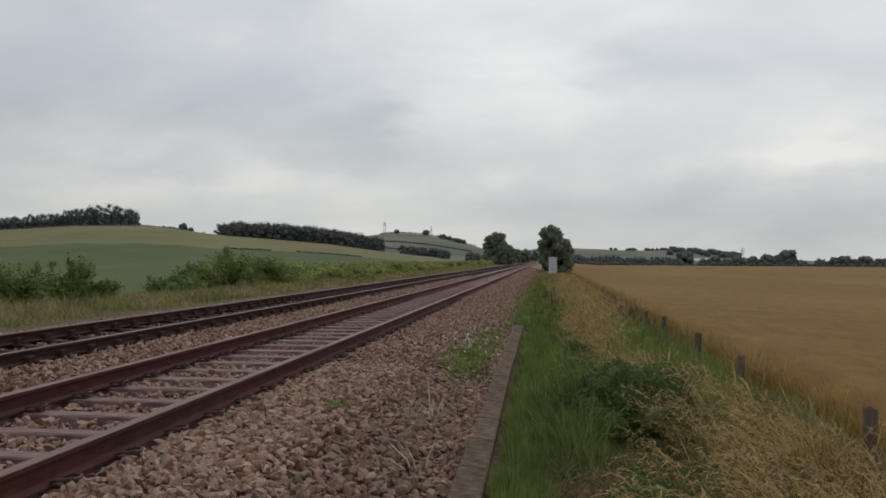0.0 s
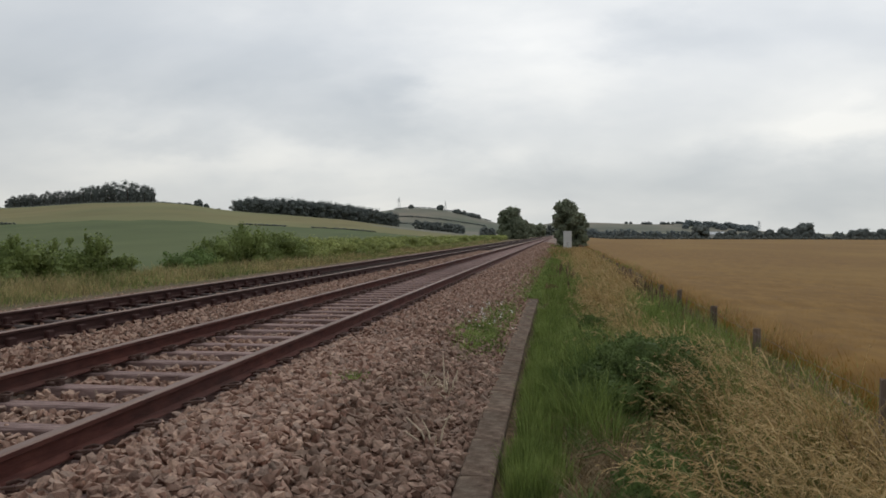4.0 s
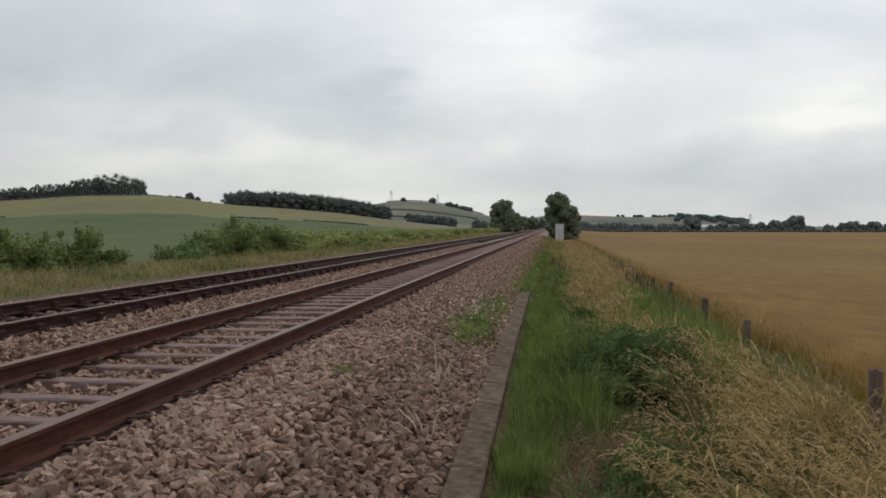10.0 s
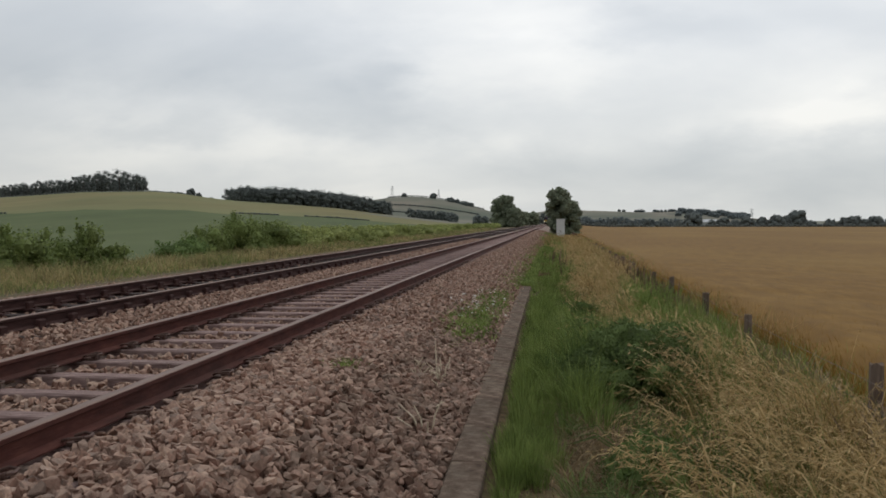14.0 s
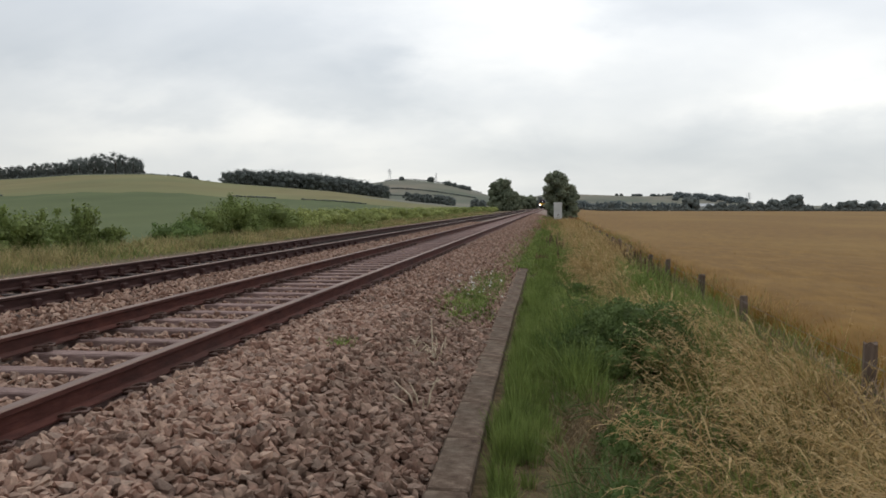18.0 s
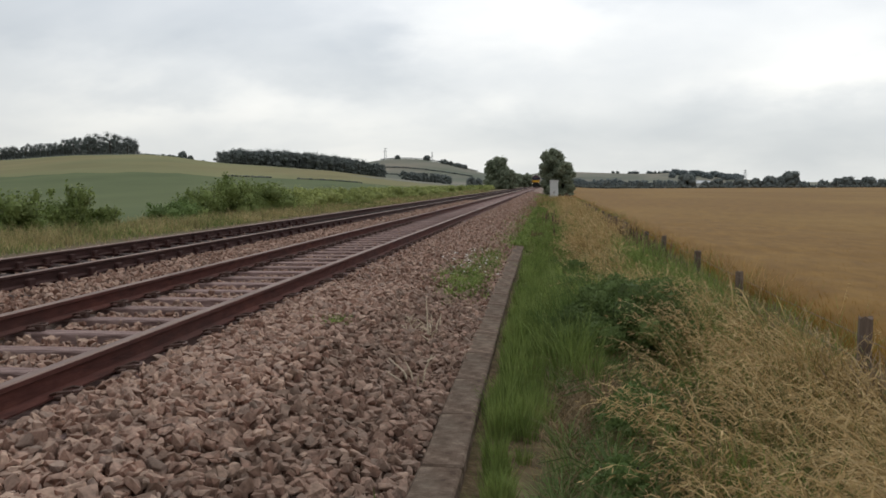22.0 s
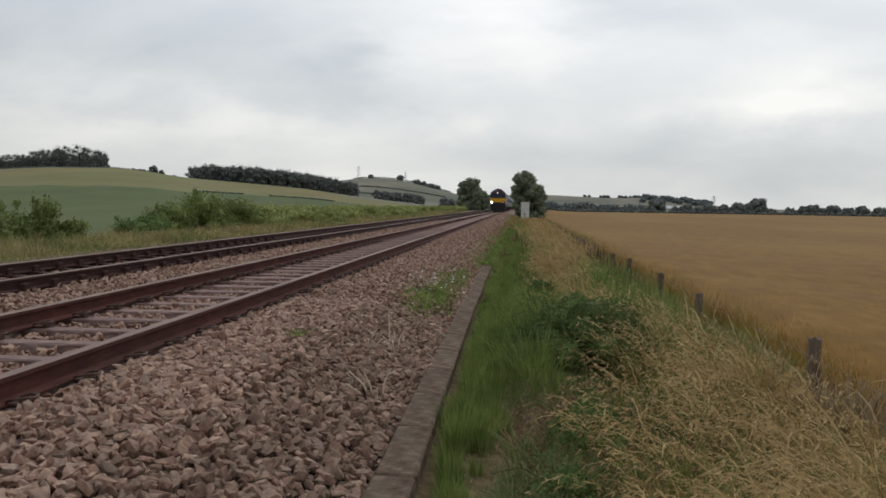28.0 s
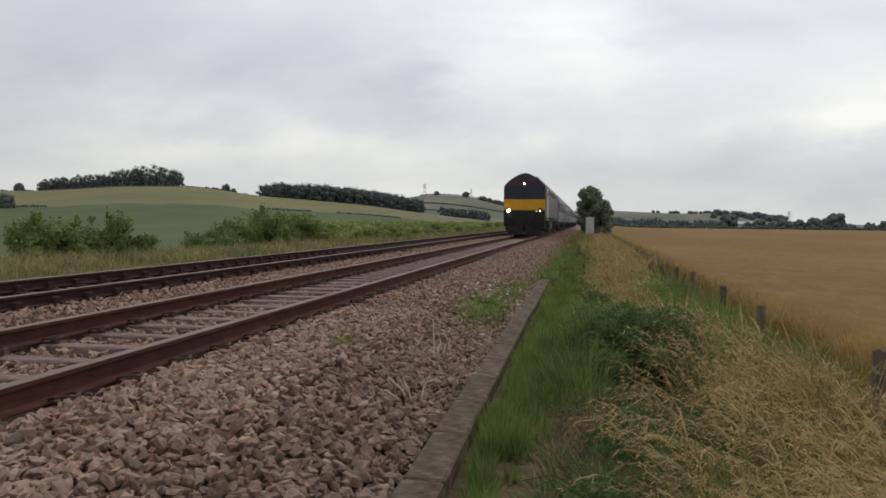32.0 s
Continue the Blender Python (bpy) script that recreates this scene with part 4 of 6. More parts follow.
    cx, cy = scatter(g, n, 2.3, 5.35, 1.8, 66, 2.0)
    edge = np.interp(cy, (2, 4.2, 5.2, 5.8, 8.6, 9.3, 10.2, 14, 20, 30, 60), (3.30, 3.32, 3.55, 3.80, 3.95, 3.5, 3.12, 3.2, 3.3, 3.1, 2.6))
    keep = (cx > edge + 0.35 * patchy(cx, cy, 0.7, 1.0)) & (((cx - 3.45) ** 2 + (cy - 8.1) ** 2) > 0.5) & (patchy(cx, cy, 0.45, 31.0) > np.interp(cy, (3, 6, 12, 13), (0.50, 0.40, 0.34, 0.22)))
    # green growth takes over between the bramble and the fence
    keep &= ~((cx > 3.95 + 0.3 * patchy(cx, cy, 0.9, 35.0)) & (cy > 9.3) & (cy < 19) & (g.uniform(0, 1, n) < 0.72))
    cx, cy = cx[keep], cy[keep]
    tall = g.uniform(0.6, 1.1, len(cx)) * np.where((cy > 9.5) & (cy < 21), np.interp(cx, (3.0, 3.5, 4.2, 4.7, 5.2), (0.7, 0.95, 0.85, 0.55, 0.4)), np.interp(cx, (3.0, 3.5, 4.0, 4.6, 4.9, 5.2), (0.6, 0.74, 1.05, 0.98, 0.74, 0.55))) * np.interp(cy, (8, 12), (1, 0.9)) * (0.6 + 0.8 * patchy(cx, cy, 0.6, 33.0))
    turn = math.pi + g.normal(-0.2, 0.8, len(cx))
    per = 30
    m = len(cx) * per
    x = np.repeat(cx, per) + g.normal(0, 0.075, m)
    y = np.repeat(cy, per) + g.normal(0, 0.075, m) * (1 + np.repeat(cy, per) / 12)
    way = np.repeat(turn, per) + g.normal(0, 0.6, m)
    h = np.repeat(tall, per) * g.uniform(0.4, 0.95, m)
    lean = np.repeat(np.abs(g.normal(0.0, 0.25, len(cx))), per) + np.abs(g.normal(0, 0.16, m)) + np.interp(x, (3.3, 4.2), (0.25, 0.05))
    nod = np.where(g.uniform(0, 1, m) < np.interp(x, (3.2, 4.4), (0.88, 0.72)), g.uniform(1.0, 2.5, m), g.uniform(0.3, 0.9, m))
    thick = g.uniform(0.5, 1.25, m) * np.interp(y, (2.5, 6), (0.75, 1.0))
    ear = g.uniform(0, 1, m) < 0.45
    V, F, F2, rows = arcs(g, x, y, ground_z(x, y) - 0.02, h, way, lean, nod, (0.0030 + 0.00038 * y) * thick, (np.where(ear, 0.0095, 0.0042) + 0.00055 * y) * thick, seg=8)
    # loose spikelets fringe the plumes
    fringe = []
    for r in (6, 6, 7, 7, 7, 8, 8, 8):
        c = rows[r][ear].mean(1) + g.normal(0, 0.006, (ear.sum(), 3))
        d = np.stack([np.cos(way[ear]), np.sin(way[ear]), g.uniform(-0.9, 0.3, ear.sum())], 1) + g.normal(0, 0.5, (ear.sum(), 3))
        d *= (g.uniform(0.014, 0.036, ear.sum()) * (1 + y[ear] / 30))[:, None]
        e = np.cross(d, g.normal(size=d.shape))
        e *= ((0.0032 + 0.00024 * y[ear]) / (np.linalg.norm(e, axis=1) + 1e-9))[:, None]
        fringe.append(np.stack([c, c + d * 0.5 + e, c + d, c + d * 0.5 - e], 1))
    fringe = np.concatenate(fringe).reshape(-1, 3)
    green = np.repeat(patchy(cx, cy, 0.55, 51.0) > np.interp(cy, (10, 20), (0.54, 0.40)), per)
    own = lambda mask, k: np.repeat(mask, k)
    stuff("seeding_grass", V, np.concatenate([F[own(~green, 6)], F2[own(~ear, 2)]]), "straw", "tall straw-coloured seeding grass bending along the fence", "grass")
    stuff("seeding_grass", V, F[own(green, 6)], "half_ripe", "half-ripe olive stems of the tall grass", "grass")
    V, F = join((V, F2[own(ear, 2)]), (fringe, np.arange(len(fringe)).reshape(-1, 4)))
    stuff("seed_plumes", V, F, "plume", "pale nodding seed heads of the tall grass", "grass")
    # loose tufts that arch over the gap and the green, and stir in the wind
    for i in range(50):
        cx, cy = g.uniform(3.3, 4.8), 2.7 + 6.5 * g.uniform(0, 1) ** 1.4
        if (5.7 < cy < 9.0 and cx < 3.95) or cx < 3.25 + 0.05 * (cy - 3) and cy > 9:
            continue
        n = 22
        x, y = g.normal(0, 0.05, n), g.normal(0, 0.05, n)
        way = math.pi + g.normal(0, 0.7, n)
        V, F, F2, rows = arcs(g, x, y, np.zeros(n) - 0.03, g.uniform(0.55, 1.0, n) * np.interp(cx, (3.3, 3.9), (0.72, 1.0)), way, g.uniform(0.05, 0.45, n), g.uniform(1.2, 2.5, n), np.full(n, 0.003), g.uniform(0.006, 0.011, n), 0.3, 10)
        spikes = []
        for r in (7, 8, 8, 8, 9, 9, 9, 10, 10):
            c = rows[r].mean(1) + g.normal(0, 0.006, (n, 3))
            d = (np.stack([np.cos(way), np.sin(way), g.uniform(-0.9, 0.3, n)], 1) + g.normal(0, 0.5, (n, 3))) * g.uniform(0.016, 0.038, n)[:, None]
            e = np.cross(d, g.normal(size=d.shape))
            e *= (0.0036 / (np.linalg.norm(e, axis=1) + 1e-9))[:, None]
            spikes.append(np.stack([c, c + d * 0.5 + e, c + d, c + d * 0.5 - e], 1))
        spikes = np.concatenate(spikes).reshape(-1, 3)
        tuft = tagged(new("grass_tuft"), "pale seeding grass tuft arching over and stirring in the wind", "grass", "arching grass tufts")
        tuft.matrix_basis = pose(cx, cy, float(ground_z(cx, cy)))
        part("stem_clump", mesh_np("stem_clump", V, F, M["straw"]), None, tuft)["kind"] = "stuff"
        V, F = join((V, F2), (spikes, np.arange(len(spikes)).reshape(-1, 4)))
        part("plume", mesh_np("plume", V, F, M["plume"]), None, tuft, "pale feathery seed heads")["kind"] = "stuff"
        SWAYING.append((tuft, cx, cy, float(g.uniform(0, 6.28)), float(g.uniform(0.7, 1.3))))
    # long grass that hides the foot of the cabinet
    cx, cy = g.uniform(2.5, 4.6, 260), g.uniform(50, 61.4, 260)
    V, F = tufts(g, cx, cy, 40, 0.3, 0.35, 0.85, 0.012, (0.1, 0.7))
    some = np.repeat(g.uniform(0, 1, 260) < 0.7, 40 * 3)
    stuff("seeding_grass", V, F[some], "fence_straw", "long dry grass in front of the trackside cabinet", "grass")
    stuff("tall_grass", V, F[~some], "grass", "long green grass in front of the trackside cabinet", "grass")
    # dry fringe where the far ballast runs into the verge
    x, y = g.normal(2.25, 0.32, 9000), 24 + 90 * g.uniform(0, 1, 9000) ** 1.2
    z = np.where(x < 1.99, bed_z(x), ground_z(x, y))
    V, F, _ = blades(g, x, y, z - 0.02, g.uniform(0.05, 0.25, len(x)), 0.01 + 0.0006 * y, g.uniform(0.3, 1.0, len(x)))
    some = np.repeat(patchy(x, y, 3.0, 83.0) > 0.5, 2)
    stuff("dead_grass", V, F[some], "grass_dry", "dry brown grass along the edge of the far ballast", "grass")
    stuff("verge_grass", V, F[~some], "grass", "short green grass along the edge of the far ballast", "grass")
    # withered weeds along the fence
    n = 6200
    x, y = g.normal(5.12, 0.22, n), 5.5 + 62 * g.uniform(0, 1, n) ** 1.5
    keep = (patchy(x, y, 0.9, 41.0) > 0.34) & (np.abs(y - 6.7) > 0.5)
    x, y = x[keep], y[keep]
    n = len(x)
    V, F, F2, _ = arcs(g, x, y, ground_z(x, y) - 0.02, g.uniform(0.22, 0.55, n) * (0.7 + 0.6 * patchy(x, y, 0.8, 43.0)) * np.interp(y, (8, 10, 20, 26), (1, 0.68, 0.68, 1)), g.uniform(0, 6.28, n), g.uniform(0, 0.4, n), g.uniform(0, 1.6, n), 0.003 + 0.0003 * y, 0.008 + 0.0005 * y, 0.45)
    stuff("withered_weeds", V, np.concatenate([F, F2]), "dock_dead", "dark withered weeds standing along the fence", "weeds")
    # dark seeding docks
    for cx, cy, sx, sy, n, tall in ((3.05, 29, 0.22, 3.0, 40, 0.6), (4.9, 16.5, 0.2, 1.5, 70, 0.5), (4.95, 20.5, 0.2, 1.8, 90, 0.55), (4.95, 27, 0.2, 2.5, 110, 0.6)):
        x, y = g.normal(cx, sx, n), g.normal(cy, sy, n)
        V, F, F2, _ = arcs(g, x, y, ground_z(x, y) - 0.02, tall * g.uniform(0.6, 1.1, n), g.uniform(0, 6.28, n), g.uniform(0, 0.2, n), g.uniform(0, 0.3, n), np.full(n, 0.006) + 0.0004 * cy, np.full(n, 0.02) + 0.0007 * cy, 0.5)
        stuff("dock_plants", V, np.concatenate([F, F2]), "dock_dark", "dark brown seeding dock stalks in the verge", "weeds")
    # rank dead growth in the bottom of the fence
    x, y = scatter(g, 30000, 4.85, 6.35, 4.5, 75, 1.9)
    keep = patchy(x, y, 0.5, 15.0) > 0.3
    x, y = x[keep], y[keep]
    h = g.uniform(0.18, 0.48, len(x)) * (0.6 + 0.8 * patchy(x, y, 0.8, 16.0)) * np.interp(x, (4.8, 5.25, 5.6, 6.3), (0.7, 0.85, 1.4, 1.5))
    V, F, _ = blades(g, x, y, ground_z(x, y) - 0.02, h, 0.007 + 0.0006 * y, g.uniform(0.1, 0.7, len(x)))
    part_dry = np.repeat(g.uniform(0, 1, len(x)) < 0.92 - 0.55 * (patchy(x, y, 1.1, 19.0) > 0.62), 2)
    stuff("fence_bottom_growth", V, F[part_dry], "fence_straw", "rank withered growth in the fence bottom", "grass")
    stuff("fence_bottom_growth", V, F[~part_dry], "grass", "green weeds in the fence bottom", "grass")
    # far verge of the other track
    x, y = scatter(g, 70000, -14.5, -8.7, 8, 170, 2.0)
    keep = g.uniform(0, 1, len(x)) < 0.35 + 0.9 * step(-x, 8.7, 10.2)
    x, y = x[keep], y[keep]
    h = g.uniform(0.22, 0.6, len(x)) * (0.6 + 0.8 * patchy(x, y, 1.6)) * (0.4 + 0.6 * step(-x, 8.7, 10.5))
    V, F, _ = blades(g, x, y, ground_z(x, y) - 0.02, h, 0.006 + 0.0007 * y, g.uniform(0.2, 1.0, len(x)))
    half = g.uniform(0, 1, len(x)) < 0.05 + 0.55 * step(patchy(x, y, 2.6, 4.0), 0.35, 0.75)
    sel = np.repeat(half, 2)
    stuff("far_verge_grass", V, F[~sel], "verge_far", "yellowing long grass between the far track and the hedge", "grass")
    stuff("far_verge_grass", V, F[sel], "leaf_hedge", "green long grass between the far track and the hedge", "grass")
    # white flowers by the ballast
    n = 55
    x, y = g.normal(1.5, 0.22, n), g.normal(13.6, 1.1, n)
    ob = []
    for dx in range(3):
        a = g.uniform(0, 6.28, n)
        c = np.stack([x + 0.02 * np.cos(a * 3 + dx), y, bed_z(np.clip(x, -8, 1.9)) + g.uniform(0.03, 0.10, n)], 1)
        b = np.stack([np.cos(a), np.sin(a), g.uniform(-0.4, 0.4, n)], 1) * 0.015
        e = np.stack([-np.sin(a), np.cos(a), g.uniform(-0.4, 0.4, n)], 1) * 0.015
        ob.append(np.stack([c + b, c + e, c - b, c - e], 1).reshape(-1, 3))
    V = np.concatenate(ob)
    stuff("white_flowers", V, np.arange(len(V)).reshape(-1, 4), "white_flower", "small white flowers on the ballast edge", "flowers")


make_verge()

# dead stalks standing out of the ballast
M["stalk"] = material("dead_stalk", [(0.3, (0.43, 0.35, 0.25)), (0.7, (0.60, 0.51, 0.385))], 20, 3, 0.9)


def make_stalks(x, y, items, label, kind=""):
    plant = tagged(new("dead_plant"), label, "dead plant", kind=kind)
    plant.matrix_basis = pose(x, y, float(bed_z(x)) - 0.02)
    for dx, dy, h, lx, ly in items:
        bm = bmesh.new()
        a, b = Vector((dx, dy, -0.05)), Vector((dx + lx * 0.4, dy + ly * 0.4, h * 0.6))
        rod(bm, a, b, 0.008, 5, 0.007)
        rod(bm, b, (dx + lx, dy + ly, h), 0.007, 5, 0.004)
        part("stalk", bm, M["stalk"], plant)


make_stalks(1.72, 7.0, [(0, 0, 0.42, -0.02, 0.03), (0.05, -0.1, 0.12, -0.08, -0.06)], "single pale dead stalk standing in the ballast")
make_stalks(1.85, 5.55, [(0, 0, 0.22, -0.09, 0.04), (0.03, 0.02, 0.26, 0.08, 0.0), (-0.04, -0.03, 0.14, -0.16, 0.02), (0.02, -0.05, 0.15, 0.02, -0.1), (-0.02, 0.05, 0.2, -0.2, 0.1), (-0.15, 0.3, 0.1, -0.22, 0.1), (-0.1, 0.5, 0.12, 0.15, 0.12)],
            "cluster of pale dead stalks beside the trough")
make_stalks(1.55, 7.3, [(random.uniform(-0.2, 0.2), random.uniform(-0.3, 0.3), random.uniform(0.06, 0.16), random.uniform(-0.1, 0.1), random.uniform(-0.1, 0.1)) for _ in range(34)],
            "tangle of thin dead stems on the ballast slope")


def make_wheat():
    g = np.random.default_rng(17)
    # the closed canopy of the crop
    xs = np.concatenate([np.arange(5.5, 14, 0.22), 14 * 1.05 ** np.arange(0, 84)])
    ys = np.concatenate([np.arange(-25, 30, 0.3), 30 * 1.035 ** np.arange(0, 84)])
    ys = ys[ys < 505]
    X, Y = np.meshgrid(xs, ys)
    fade = 1 / (1 + np.hypot(X, Y) / 30)
    Z = ground_z(X, Y) + 0.60 + 0.05 * (patchy(X, Y, 1.5) - 0.5) + 0.03 * (patchy(X, Y, 0.5, 3) - 0.5) * fade + g.normal(0, 0.008, X.shape) * fade
    Z -= 0.42 * (1 - step(X, 5.5, 6.5))
    i = np.arange(X.size).reshape(X.shape)
    F = np.stack([i[:-1, :-1], i[:-1, 1:], i[1:, 1:], i[1:, :-1]], -1).reshape(-1, 4)
    V = np.stack([X, Y, Z], -1).reshape(-1, 3)
    # its edge at the fence, down to the soil
    e = i[:, 0]
    low = V[e].copy()
    low[:, 2] = -1.15
    V = np.concatenate([V, low])
    j = np.arange(len(e)) + X.size
    F = np.concatenate([F, np.stack([e[:-1], e[1:], j[1:], j[:-1]], 1)])
    field = thing("wheat_field", mesh_np("wheat_field", V, F, M["wheat_canopy"], None, True), "ripe orange-brown wheat field behind the fence", "crop", kind="stuff")
    n = 120000
    x = 5.6 + 46 * g.uniform(0, 1, n) ** 1.9
    y = 4.0 + 150 * g.uniform(0, 1, n) ** 2.0
    base = ground_z(x, y)
    h = g.uniform(0.52, 0.645, n) * (0.74 + 0.26 * step(x, 5.6, 6.5)) + 0.05 * (patchy(x, y, 1.5) - 0.5) + np.interp(y, (8, 30), (0.035, 0.0))
    V, F, _ = blades(g, x, y, base + h - 0.24, np.full(n, 0.24), 0.007 + 0.0007 * y, g.uniform(0.05, 0.5, n), g.uniform(2.2, 4.2, n), 2)
    stuff("wheat_ears", V, F, "wheat", "ripe wheat ears at the edge of the field", "crop")


M["wheat_canopy"] = material("wheat_canopy", [(0.3, (0.140, 0.072, 0.015)), (0.5, (0.178, 0.094, 0.019)), (0.72, (0.222, 0.122, 0.027))], 3.2, 5, 1.0, 0.35, 9,
                             big=0.55, big_scale=0.07, big_color=(0.255, 0.152, 0.038), stretch=(1, 0.35, 1))
make_wheat()

# ---- hills: woods, hedges and single trees ----
g0 = np.random.default_rng(21)
pts = []
for u in np.arange(-0.7400, -0.5326, 0.0062):
    for k in range(2):
        x, y = at_bearing(u + g0.uniform(-0.003, 0.003), 905 + 22 * k + g0.uniform(-8, 8))
        pts.append((x, y, float(np.interp(u, (-0.7467, -0.7216, -0.6718, -0.6308, -0.5822, -0.5541, -0.5294), (0.6, 0.85, 0.9, 1.1, 1.3, 1.35, 1.0))) * g0.uniform(0.6, 1.12)))
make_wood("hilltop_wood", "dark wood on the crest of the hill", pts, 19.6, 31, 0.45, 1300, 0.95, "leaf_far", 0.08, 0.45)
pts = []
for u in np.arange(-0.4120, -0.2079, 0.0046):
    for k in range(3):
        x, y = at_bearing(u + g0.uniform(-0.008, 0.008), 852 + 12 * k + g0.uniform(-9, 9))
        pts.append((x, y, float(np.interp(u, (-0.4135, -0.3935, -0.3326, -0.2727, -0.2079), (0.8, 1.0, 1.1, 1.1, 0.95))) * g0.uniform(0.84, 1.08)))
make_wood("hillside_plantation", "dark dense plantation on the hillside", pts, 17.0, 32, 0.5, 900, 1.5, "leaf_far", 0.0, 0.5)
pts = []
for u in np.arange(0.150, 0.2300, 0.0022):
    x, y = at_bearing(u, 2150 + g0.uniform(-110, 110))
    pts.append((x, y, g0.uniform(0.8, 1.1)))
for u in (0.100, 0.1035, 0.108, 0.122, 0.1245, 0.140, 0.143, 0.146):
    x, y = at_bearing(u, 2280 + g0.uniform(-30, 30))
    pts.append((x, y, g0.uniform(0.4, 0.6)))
make_wood("distant_wood", "distant wood on the low ridge, its leaf tinted blue-green for haze", pts, 12.5, 33, 1.5, 260, 2.4, "leaf_haze_far", 0.0, 0.8)
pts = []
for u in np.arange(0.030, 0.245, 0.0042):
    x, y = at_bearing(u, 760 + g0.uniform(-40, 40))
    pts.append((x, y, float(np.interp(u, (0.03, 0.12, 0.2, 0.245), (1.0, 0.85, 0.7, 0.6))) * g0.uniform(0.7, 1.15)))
make_wood("field_edge_wood", "dark belt of trees beyond the wheat field", pts, 9.5, 36, 0.5, 420, 1.5, "leaf_haze_far", 0.0, 0.6)
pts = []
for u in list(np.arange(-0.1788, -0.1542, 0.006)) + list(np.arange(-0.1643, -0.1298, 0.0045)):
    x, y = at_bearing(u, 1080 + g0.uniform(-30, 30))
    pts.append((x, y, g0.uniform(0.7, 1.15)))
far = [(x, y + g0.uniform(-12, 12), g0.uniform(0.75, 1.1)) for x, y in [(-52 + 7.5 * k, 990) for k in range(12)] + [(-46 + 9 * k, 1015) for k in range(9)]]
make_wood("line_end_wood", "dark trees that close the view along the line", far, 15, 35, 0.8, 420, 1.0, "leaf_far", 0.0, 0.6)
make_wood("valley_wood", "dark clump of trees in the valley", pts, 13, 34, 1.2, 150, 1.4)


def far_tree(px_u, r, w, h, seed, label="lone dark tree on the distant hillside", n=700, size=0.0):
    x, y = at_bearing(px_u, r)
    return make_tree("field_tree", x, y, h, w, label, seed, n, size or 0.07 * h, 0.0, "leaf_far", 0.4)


far_tree(-0.4694, 905, 10.5, 9.4, 71)
far_tree(-0.4585, 905, 7.0, 6.6, 72)
far_tree(-0.4414, 905, 5.0, 3.4, 73, "small dark thorn bush on the hill crest")
far_tree(-0.1248, 700, 9.8, 8.2, 74)
far_tree(-0.1485, 1480, 12.5, 9.5, 75)
far_tree(-0.1860, 1480, 10, 7, 76)
for i, p in enumerate((-0.1270, -0.1184, -0.1098, -0.1013)):
    far_tree(p, 1470, (16, 9, 20, 12)[i], (6.5, 8.0, 5.0, 7.0)[i], 77 + i, n=700)
far_tree(-0.0928, 620, 7.5, 7.5, 81)
far_tree(-0.0836, 640, 7.0, 7.0, 82)
tl = "dark field tree in the hedge beyond the wheat"
for i, (p, w, h) in enumerate(((0.0542, 5, 3.6), (0.0732, 5.5, 6.0), (0.0934, 5.0, 4.4), (0.1129, 5, 5.4), (0.1322, 5, 3.6), (0.1481, 5, 4.2), (0.1679, 11.5, 9.6), (0.1889, 6, 5.0), (0.2027, 9, 6.8),
                               (0.2170, 6, 4.6), (0.2286, 9, 7.2), (0.2474, 9, 6.6), (0.2628, 11, 7.8), (0.2743, 8, 7.6), (0.2864, 14, 11.0), (0.3035, 6, 4.2), (0.3237, 8, 5.0), (0.3401, 9, 6.2),
                               (0.3495, 9, 7.4), (0.3626, 7, 5.2), (0.3737, 11, 7.0), (0.3911, 9, 5.6), (0.4059, 9, 6.6), (0.4279, 10, 6.0), (0.4450, 9, 7.0))):
    far_tree(p, 540 + 12 * (i % 3), w, h, 100 + i, tl, 900, 0.42)


def make_hedge(label, pts, h, seed, size=0.45, per_m=6, wide=1.0, mat="leaf_far", kind="stuff"):
    """A long cut hedge through the points."""
    g = np.random.default_rng(seed)
    lobes = []
    for (xa, ya), (xb, yb) in zip(pts, pts[1:]):
        d = math.hypot(xb - xa, yb - ya)
        for t in np.arange(0, 1, h * 1.3 / d):
            x, y = xa + (xb - xa) * t, ya + (yb - ya) * t
            k = h * g.uniform(0.75, 1.2)
            lobes.append(((x, y, float(ground_z(x, y)) + k * 0.45), (k * 0.9, k * 0.7 * wide, k * 0.55)))
    n = int(per_m * sum(math.hypot(b[0] - a[0], b[1] - a[1]) for a, b in zip(pts, pts[1:])))
    V, F = leaves(n, lobes, size, seed)
    thing("field_hedge", mesh_np("field_hedge", V, F, M[mat]), label, "hedge", kind=kind)


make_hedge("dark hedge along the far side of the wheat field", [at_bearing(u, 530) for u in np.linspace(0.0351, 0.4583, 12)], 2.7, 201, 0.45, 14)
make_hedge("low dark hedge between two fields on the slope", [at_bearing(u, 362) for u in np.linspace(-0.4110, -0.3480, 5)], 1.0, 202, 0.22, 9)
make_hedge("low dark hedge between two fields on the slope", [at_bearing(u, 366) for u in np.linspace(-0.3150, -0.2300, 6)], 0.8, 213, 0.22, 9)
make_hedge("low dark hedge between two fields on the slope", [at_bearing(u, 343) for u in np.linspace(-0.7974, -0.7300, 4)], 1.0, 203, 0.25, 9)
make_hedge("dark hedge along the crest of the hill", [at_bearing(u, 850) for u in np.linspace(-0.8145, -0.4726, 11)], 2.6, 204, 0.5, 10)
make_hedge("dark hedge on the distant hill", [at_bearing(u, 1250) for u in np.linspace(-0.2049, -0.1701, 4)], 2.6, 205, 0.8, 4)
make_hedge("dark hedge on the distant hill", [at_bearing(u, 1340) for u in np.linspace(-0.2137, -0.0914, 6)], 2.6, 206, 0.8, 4)
